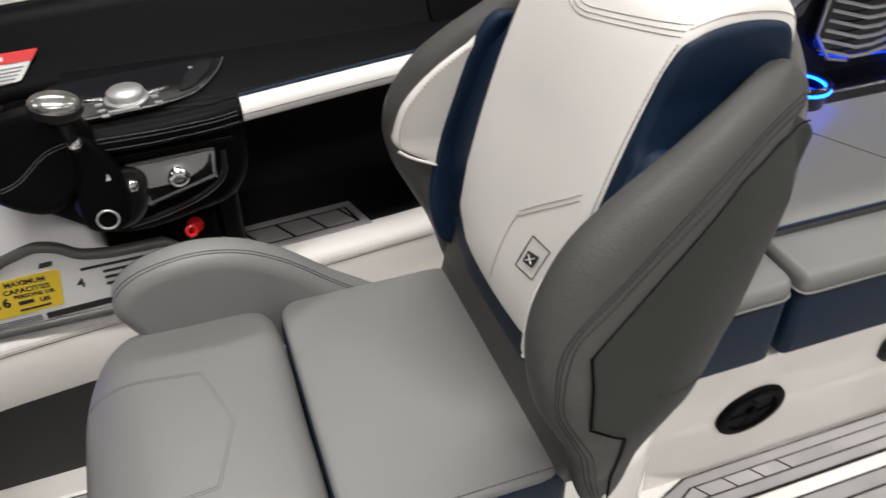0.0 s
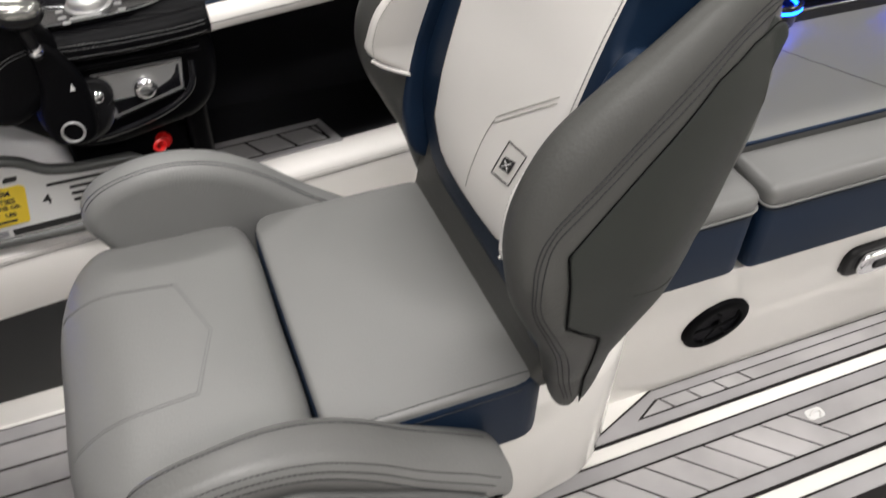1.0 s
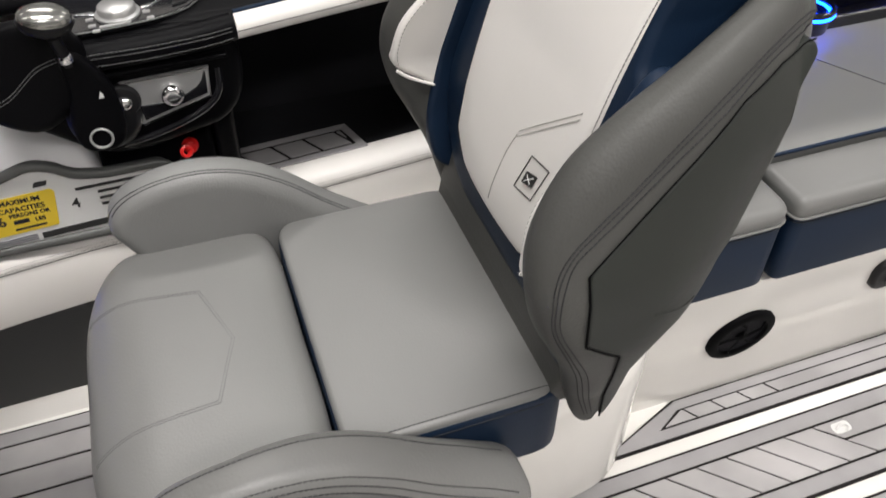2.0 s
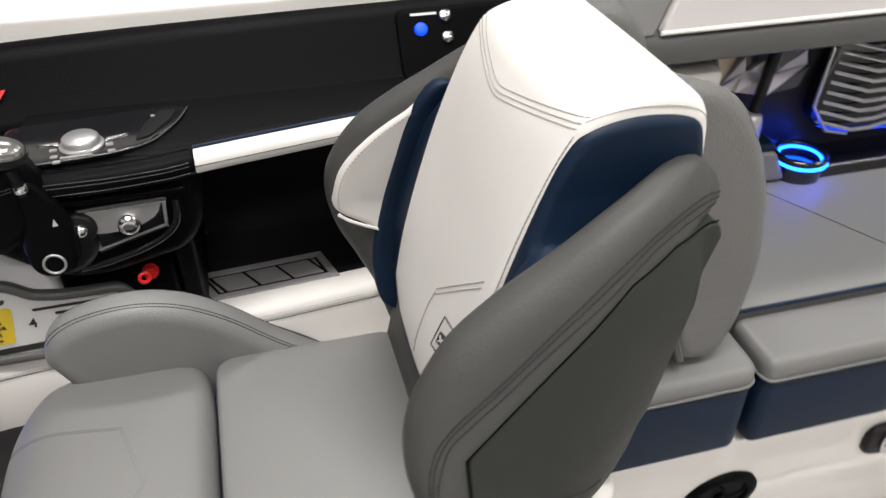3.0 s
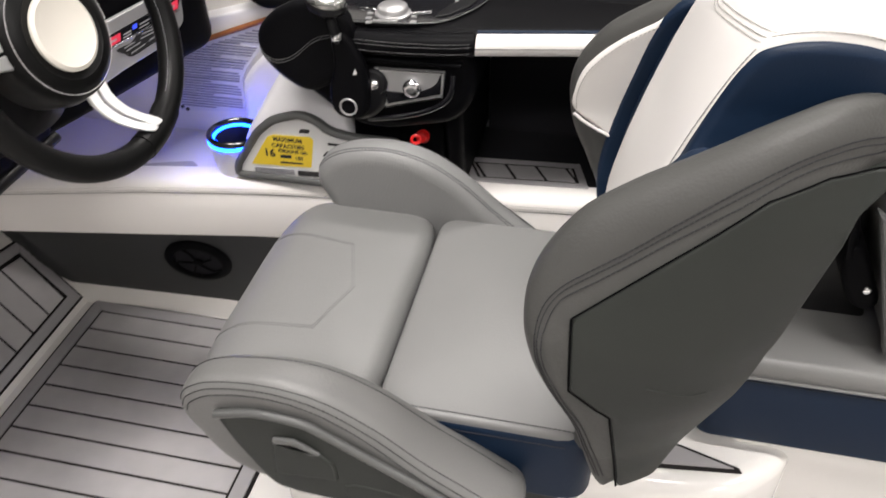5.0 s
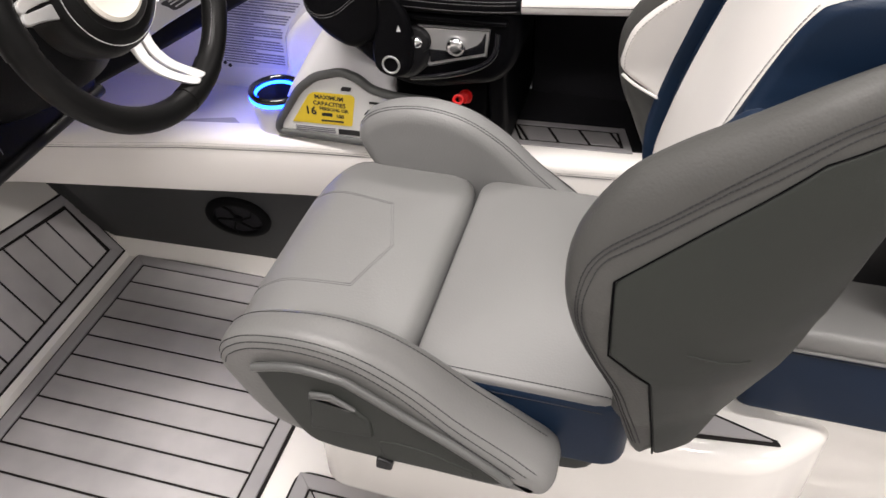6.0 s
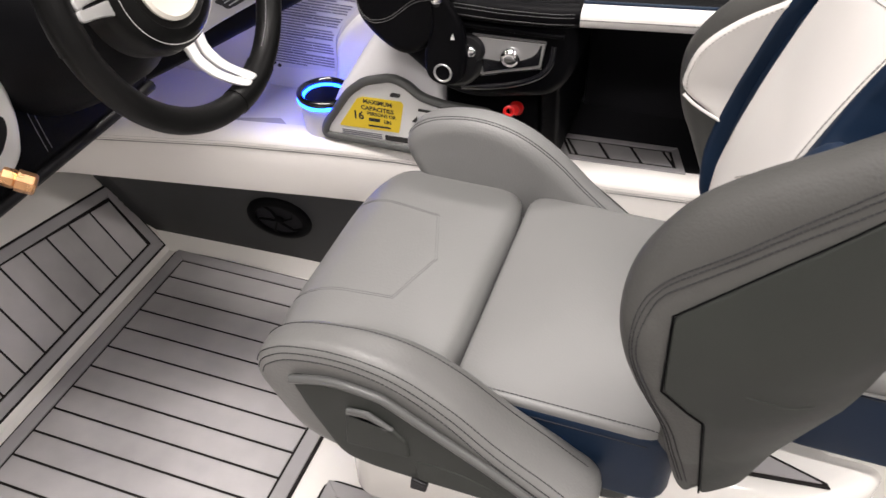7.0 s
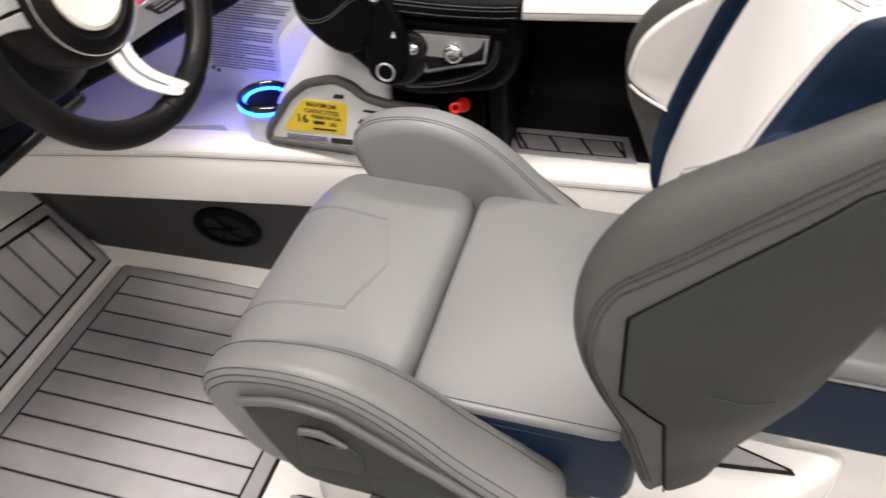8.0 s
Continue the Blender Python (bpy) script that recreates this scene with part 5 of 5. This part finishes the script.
for (bx, bz), mt in (((0.615, 0.872), LEDB), ((0.660, 0.888), CHROME), ((0.660, 0.858), CHROME)):
    c = bw(Vector((bx, 1.297, bz)))
    part("button", lathe([(0.011, 0), (0.011, 0.004), (0.008, 0.007), (0, 0.007)], c, (0, -0.84, 0.55), 24), mt, btn, "lit blue button" if mt is LEDB else "chrome button")
part("text_bar", slab([(0.60, 0.892), (0.645, 0.892), (0.645, 0.895), (0.60, 0.895)], 1.2955, 1.2975, 0.0, "xz", warp=bw), PAPER, btn, "pale bar of lettering")

# white moulding with the capacity plate
structure("console_moulding", slab(curve([(-0.262, 0.446), (-0.245, 0.520), (-0.205, 0.600), (-0.165, 0.665), (-0.120, 0.720), (-0.06, 0.735), (-0.035, 0.68), (-0.02, 0.60), (-0.02, 0.446)], True, 5), 1.165, 1.36, 0.018, "xz", steps=4, warp=lambda v: Vector((v.x, v.y + 0.8 * max(0.0, v.z - 0.56), v.z))), SHELFW, "white moulded console side below the throttle", "moulding")
cap = thing("capacity_plate", (-0.09, 1.15, 0.47), "capacity plate with yellow and white stickers in a grey moulded frame", "plate")
SGN = [(-0.254, 0.468), (-0.250, 0.490), (-0.198, 0.568), (-0.162, 0.599), (-0.108, 0.616), (-0.076, 0.606), (-0.052, 0.586), (-0.008, 0.578), (0.075, 0.578), (0.090, 0.563), (0.090, 0.468)]
part("backing", slab(rounded(SGN, 0.012), 1.150, 1.168, 0.004, "xz"), SHELL_EDGE, cap)
part("frame", tube([(x, 1.149, z) for x, z in rounded(SGN, 0.014)], 0.0085, True, 10), SHELL_EDGE, cap, "grey moulded frame")
inner = inset([Vector(q) for q in rounded(SGN, 0.012)], 0.008)
part("sheet", slab([tuple(q) for q in inner], 1.1475, 1.1505, 0.0, "xz"), PAPER, cap, "white sheet")
part("yellow_field", slab(rounded([(-0.220, 0.4955), (-0.096, 0.5015), (-0.085, 0.564), (-0.090, 0.570), (-0.166, 0.567), (-0.178, 0.561)], 0.003), 1.1462, 1.1480, 0.0, "xz"), YELLOW, cap, "yellow capacity sticker")
for words, size, cx, z in (("MAXIMUM", 0.0125, -0.137, 0.5545), ("CAPACITIES", 0.0125, -0.138, 0.5405), ("16", 0.024, -0.178, 0.518), ("PERSONS OR", 0.0100, -0.130, 0.530), ("LBS", 0.0100, -0.118, 0.517)):
    part("lettering", text_mesh(words, size, (cx, 1.1459, z), (1, 0, 0), (0, 0, 1), "CENTER", 0.0007 if size > 0.02 else 0.0004), INK, cap, "black printed lettering")
part("text_bar", slab([(-0.158, 0.505), (-0.112, 0.507), (-0.112, 0.5105), (-0.158, 0.5085)], 1.1455, 1.1470, 0.0, "xz"), INK, cap, "black bar of small lettering")
part("text_bar", slab([(-0.156, 0.517), (-0.134, 0.518), (-0.134, 0.525), (-0.156, 0.524)], 1.1455, 1.1470, 0.0, "xz"), INK, cap, "black bar of digits")
for k in range(3):
    part("text_bar", slab([(-0.215, 0.4775 + 0.0042 * k), (-0.132, 0.4805 + 0.0042 * k), (-0.132, 0.4825 + 0.0042 * k), (-0.215, 0.4795 + 0.0042 * k)], 1.1460, 1.1480, 0.0, "xz"), GREYINK, cap, "grey bar of small lettering")
part("black_field", slab([(-0.125, 0.480), (0.05, 0.487), (0.05, 0.498), (-0.125, 0.491)], 1.1455, 1.1480, 0.0, "xz"), INK, cap, "black printed strip")
part("lettering", text_mesh("4", 0.026, (-0.062, 1.1459, 0.526), (1, 0, 0), (0, 0, 1), "CENTER", 0.0003), INK, cap, "black printed lettering")
for k in range(4):
    part("text_bar", slab([(-0.056 + 0.030 * (k > 0), 0.557 - 0.012 * k), (0.04, 0.558 - 0.012 * k), (0.04, 0.5625 - 0.012 * k), (-0.056 + 0.030 * (k > 0), 0.5615 - 0.012 * k)], 1.1460, 1.1480, 0.0, "xz"), INK, cap, "black bar of small lettering")
part("emblem", slab(rounded([(-0.112, 0.577), (-0.092, 0.578), (-0.089, 0.586), (-0.108, 0.586)], 0.003), 1.1462, 1.1480, 0.0, "xz"), INK, cap, "small black emblem")
cup_holder((-0.270, 1.192, 0.533), 0.053, 0.449, "white cup holder with a lit blue ring on the side shelf", SHELFW)
tray = thing("shelf_tray", (-0.45, 1.2, 0.462), "shallow grey tray mat on the white side shelf", "tray")
part("mat", slab(rounded([(-0.66, 1.078), (-0.346, 1.150), (-0.352, 1.170), (-0.376, 1.190), (-0.480, 1.158), (-0.66, 1.110)], 0.006), 0.4495, 0.455, 0.002, "xy"), FOAM, tray)

# notices on the inner hull side
structure("wall_notice", slab([(-0.75, 0.445), (-0.19, 0.445), (-0.15, 0.70), (-0.19, 0.76), (-0.75, 0.60)], 1.315, 1.36, 0.006, "xz"), SHELFW, "white inner hull lining behind the shelf", "hull lining")
structure("wall_upper", slab([(-1.4, 0.58), (-0.45, 0.62), (-0.16, 0.735), (0.9, 0.78), (0.9, 0.93), (-1.4, 0.93)], 1.385, 1.45, 0.006, "xz"), GEL, "white inner hull side above the notice", "hull side")
note = thing("notice_sheet", (-0.33, 1.31, 0.50), "pale printed notice sheet lit blue on the hull lining", "notice")
part("sheet", slab([(-0.455, 0.498), (-0.300, 0.510), (-0.295, 0.585), (-0.280, 0.615), (-0.245, 0.655), (-0.205, 0.722), (-0.445, 0.630)], 1.3115, 1.3145, 0.0, "xz"), NOTICE, note)
rng = random.Random(4)
for k in range(34):
    z = 0.512 + 0.0061 * k
    xa = -0.446 if z < 0.62 else -0.446 + (z - 0.62) / 0.092 * 0.235
    words, xe = [], lerp_table([(0.50, -0.306), (0.585, -0.302), (0.615, -0.287), (0.655, -0.253), (0.72, -0.214)], z)
    if xe - xa < 0.02:
        continue
    stop_at = xe if k % 5 else xa + (xe - xa) * 0.55
    while xa < stop_at - 0.004:
        xb = min(stop_at, xa + rng.uniform(0.03, 0.11))
        h = 0.0032 if k % 7 == 4 else 0.0024
        words.append(slab([(xa, z), (xb, z), (xb, z + h), (xa, z + h)], 1.3103, 1.3118, 0.0, "xz"))
        xa = xb + 0.0022
    part("text_bar", merge(*words), LINEINK, note, "grey bars of small lettering")
structure("lining_lobe", slab(curve([(-0.292, 0.46), (-0.290, 0.53), (-0.285, 0.585), (-0.262, 0.622), (-0.225, 0.655), (-0.16, 0.68), (-0.12, 0.60), (-0.12, 0.46)], True, 5), 1.285, 1.335, 0.014, "xz"), SHELFW, "rounded white lobe of the hull lining beside the notice", "hull lining")
for sx, sz in ((-0.447, 0.508), (-0.436, 0.503)):
    part("fixing", lathe([(0.004, 0), (0.004, 0.002), (0, 0.003)], (sx, 1.311, sz), (0, -1, 0), 12), INK, note, "small dark fixing")
structure("trim_amber", tube([(-0.62, 1.318, 0.562), (-0.45, 1.312, 0.633), (-0.30, 1.31, 0.692), (-0.18, 1.31, 0.738)], 0.0055), AMBER, "thin amber wood trim strip above the notice", "trim")
structure("trim_led", tube([(-0.80, 1.24, 0.60), (-0.52, 1.285, 0.585)], 0.004), LEDV, "violet courtesy light strip under the dash", "light strip")

# ---- dash and steering wheel ----
dash = thing("dash", (-0.6, 0.75, 0.66), "black vinyl dash with silver switch panels facing the helm", "dash")
knee = part("knee_panel", slab(rounded([(-0.44, 0.672), (-0.46, 0.80), (-0.52, 0.90), (-0.62, 0.98), (-0.85, 0.98), (-0.85, 0.64), (-0.47, 0.655)], 0.03), 0.10, 0.93, 0.03, "xz", steps=5), BLACKV, dash)
part("lower_edge", tube([(-0.445, 0.12, 0.664), (-0.445, 0.92, 0.664)], 0.010), BLACKP, dash)
tree = surface_of(knee)
for yy in (0.675, 0.684):
    part("seam", dashes(drape([(0.0, yy, 0.69), (0.0, yy, 0.76), (0.0, yy + 0.01, 0.84), (0.0, yy + 0.03, 0.90)], tree, (-1, 0, 0)), 0.0005), GREYINK, knee, "grey stitched seam")
key_panel = part("key_panel", slab(rounded([(0.46, 0.700), (0.598, 0.706), (0.622, 0.722), (0.638, 0.765), (0.640, 0.825), (0.628, 0.88), (0.46, 0.89)], 0.03), -0.447, -0.425, 0.008, "yz"), SPOKE, dash, "brushed silver key panel")
part("key_recess", slab(rounded([(0.50, 0.735), (0.590, 0.742), (0.613, 0.765), (0.616, 0.790), (0.50, 0.790)], 0.012), -0.428, -0.4235, 0.001, "yz"), BLACKP, key_panel, "dark key recess")
pod = part("instrument_pod", slab(rounded([(-0.52, 0.87), (-0.415, 1.055), (-0.340, 1.20), (-0.310, 1.255), (-0.335, 1.30), (-0.60, 1.30), (-0.80, 0.87)], 0.025), 0.675, 0.90, 0.028, "xy", steps=4, warp=lambda v: Vector((v.x - (v.z - 0.70) * 0.03, v.y, v.z + (v.y - 1.2) * 0.15))), BLACKV, dash, "black vinyl instrument pod")
PODM = Matrix(((0.468, 0.0, 0.884), (0.884, 0.0, -0.468), (0.0, 1.0, 0.0))).to_4x4()
PODM = Matrix.Translation((-0.428, 1.005, 0.690)) @ PODM


def on_pod(pts, d0, d1, r=0.0, rnd=0.003):
    bm = slab(rounded(pts, rnd), d0, d1, r, "xy")
    bmesh.ops.transform(bm, matrix=PODM, verts=bm.verts)
    return bm


sp = part("switch_panel", on_pod([(0.0, 0.008), (0.075, 0.026), (0.155, 0.040), (0.186, 0.050), (0.213, 0.072), (0.219, 0.140), (0.0, 0.108)], -0.005, 0.004, 0.002, 0.010), SILVER, dash, "silver switch panel")


def strip_at(a, v=0.0):
    """A place on the slanting switch strip: along it, and up from its lower edge."""
    return (a + 0.004 * v / 0.018, 0.070 + 0.16 * (a - 0.04) + v)


part("switch_strip", on_pod([strip_at(0.040), strip_at(0.206), strip_at(0.211, 0.021), strip_at(0.043, 0.021)], 0.003, 0.0046, 0.0, 0.002), GLOSSBLACK, sp, "black switch strip")
part("strip_edge", on_pod([strip_at(0.040, -0.0035), strip_at(0.208, -0.0035), strip_at(0.208, -0.0005), strip_at(0.040, -0.0005)], 0.003, 0.0062, 0.0008, 0.001), CHROME, sp, "bright strip edge")
for a0, a1, v0, v1, mt, lb in ((0.050, 0.083, 0.002, 0.016, SCREEN, "lit red switch label"), (0.171, 0.205, 0.002, 0.017, SCREEN, "lit red switch label"), (0.108, 0.117, 0.009, 0.016, SCREENB, "lit blue switch label")):
    plate = part("label_plate", on_pod([strip_at(a0, v0), strip_at(a1, v0), strip_at(a1, v1), strip_at(a0, v1)], 0.0042, 0.0054, 0.0, 0.001), mt, sp, lb)
    if a1 - a0 > 0.02:
        part("text_bar", on_pod([strip_at(a0 + 0.008, 0.007), strip_at(a1 - 0.008, 0.007), strip_at(a1 - 0.008, 0.011), strip_at(a0 + 0.008, 0.011)], 0.0050, 0.0058, 0.0, 0.0005), PINKINK, plate, "pale bar of small lettering")
for a0, v0, w in ((0.088, 0.003, 0.017), (0.089, 0.008, 0.016), (0.122, 0.004, 0.020), (0.123, 0.010, 0.040), (0.147, 0.004, 0.018)):
    part("text_bar", on_pod([strip_at(a0, v0), strip_at(a0 + w, v0), strip_at(a0 + w, v0 + 0.0022), strip_at(a0, v0 + 0.0022)], 0.0042, 0.0052, 0.0, 0.0005), SILVER, sp, "grey bar of small lettering")
emblem = part("emblem_plate", on_pod(curve([(0.071, 0.066), (0.101, 0.069), (0.121, 0.082), (0.150, 0.081), (0.178, 0.077), (0.168, 0.060), (0.139, 0.053), (0.097, 0.045), (0.084, 0.054)], True, 3), 0.0035, 0.0050, 0.0, 0.001), INK, sp, "dark winged emblem plate")
for x0, z0, x1, z1 in ((0.086, 0.063, 0.108, 0.067), (0.088, 0.057, 0.118, 0.063), (0.096, 0.050, 0.126, 0.057), (0.124, 0.076, 0.150, 0.077), (0.120, 0.069, 0.156, 0.073), (0.134, 0.060, 0.160, 0.066)):
    part("emblem_bar", on_pod([(x0, z0), (x1, z1), (x1, z1 + 0.0022), (x0, z0 + 0.0022)], 0.0048, 0.0056, 0.0, 0.0005), SILVER, emblem, "silver emblem bar")
part("toggle", on_pod([(0.166, 0.076), (0.181, 0.079), (0.180, 0.085), (0.168, 0.083)], 0.0035, 0.012, 0.002, 0.002), CHROME, sp, "small chrome toggle")
for q in (0.006, 0.012):
    part("seam", dashes([Vector((-0.52 + 0.18 * k / 8, 0.90 + 0.33 * k / 8, 0.868 + q + 0.0062 * k)) + Vector((0.012, -0.008, 0)) for k in range(9)]), THREADW, pod, "pale stitched seam")
column = part("column", lathe([(0.125, 0), (0.115, 0.08), (0.095, 0.15), (0.060, 0.19)], (-0.46, 0.75, 0.845), (0.944, -0.02, 0.323), 32), BLACKV, dash, "black steering column")

WC, WN, WR = Vector((-0.214, 0.745, 0.947)), Vector((0.944, -0.07, 0.323)).normalized(), 0.173
wheel = thing("steering_wheel", WC, "black leather steering wheel with brushed silver spokes", "steering wheel")
WX = Vector((0, 1, 0)) - WN * WN.y
WX.normalize()
WY = WN.cross(WX)
if WY.z < 0:
    WY = -WY


def wp(a, b, c=0.0):
    return WC + WX * a + WY * b + WN * c


rim = part("rim", tube([wp(WR * math.cos(k / 72 * 2 * math.pi), WR * math.sin(k / 72 * 2 * math.pi)) for k in range(72)], 0.0175, True, 18), LEATHER, wheel)
part("seam", dashes([wp((WR - 0.016) * math.cos(a), (WR - 0.016) * math.sin(a), 0.009) for a in [radians(-58 + 3 * k) for k in range(44)]], 0.0004), GREYINK, rim, "pale stitching")
part("hub", lathe([(0.088, -0.05), (0.090, -0.02), (0.084, 0.0), (0.070, 0.010), (0.060, 0.012), (0.058, 0.010), (0, 0.012)], WC - WN * 0.02, WN, 44), LEATHER, wheel, "black leather hub pad")
part("hub_seam", dashes([wp(0.078 * math.cos(k / 60 * 2 * math.pi), 0.078 * math.sin(k / 60 * 2 * math.pi), -0.0125) for k in range(61)], 0.0006), THREADW, wheel, "pale stitching")
part("emblem_disc", lathe([(0.050, 0.009), (0.050, 0.014), (0.045, 0.0165), (0.043, 0.0155), (0, 0.0165)], WC - WN * 0.02, WN, 44), CREAM, wheel, "cream coloured emblem disc")
for ang in (-77, 171, 98):
    a = radians(ang)
    d, e = (math.cos(a), math.sin(a)), (-math.sin(a), math.cos(a))
    legs = []
    for sg in (-1, 1):
        legs.append(slab(curve([(0.066, sg * 0.0045), (0.10, sg * 0.0035), (0.125, sg * 0.0028), (0.142, sg * 0.0022), (0.149, sg * 0.0002), (0.160, sg * 0.0002), (0.162, sg * 0.014), (0.153, sg * 0.020), (0.128, sg * 0.022), (0.098, sg * 0.026), (0.066, sg * 0.031)], True, 4), -0.004, 0.004, 0.0025, "xy", steps=2))
    spoke = merge(*legs)
    for v in spoke.verts:
        q, w, hgt = v.co.x, v.co.y, v.co.z
        w = w * 0.70 - 0.020 * math.sin(max(0.0, min(1.0, (q - 0.066) / 0.105)) * math.pi) * (ang < 0)
        c = lerp_table([(0.066, -0.030), (0.100, -0.022), (0.125, -0.008), (0.145, 0.006), (0.160, 0.015), (0.175, 0.0185)], q) + hgt
        v.co = wp(d[0] * q + e[0] * w, d[1] * q + e[1] * w, c)
    part("spoke", spoke, SPOKE, wheel, "satin silver split spoke")
    part("spoke_grip", tube([wp(WR * math.cos(a + q), WR * math.sin(a + q)) for q in (-0.22, -0.1, 0, 0.1, 0.22)], 0.0190, False, 14), LEATHER, wheel, "black spoke grip")
stalk = thing("indicator_switch", (-0.40, 0.63, 0.86), "small orange-red rocker switch on the dash", "switch")
part("rocker", slab(rounded(rect(0.655, 0.675, 0.845, 0.862), 0.003), -0.468, -0.455, 0.003, "yz"), REDP, stalk)
plug = thing("key_plug", (-0.42, 0.56, 0.73), "copper-coloured hexagonal plug on a stem in the dash key panel", "plug")
part("stem", tube([(-0.43, 0.545, 0.752), (-0.40, 0.560, 0.735)], 0.006), BRASS, plug)
part("nut", lathe([(0.010, 0), (0.0125, 0.002), (0.0125, 0.016), (0.011, 0.018), (0.0145, 0.019), (0.0145, 0.040), (0.012, 0.043), (0, 0.043)], (-0.402, 0.559, 0.736), (0.75, 0.38, -0.45), 8), BRASS, plug, smooth=False)
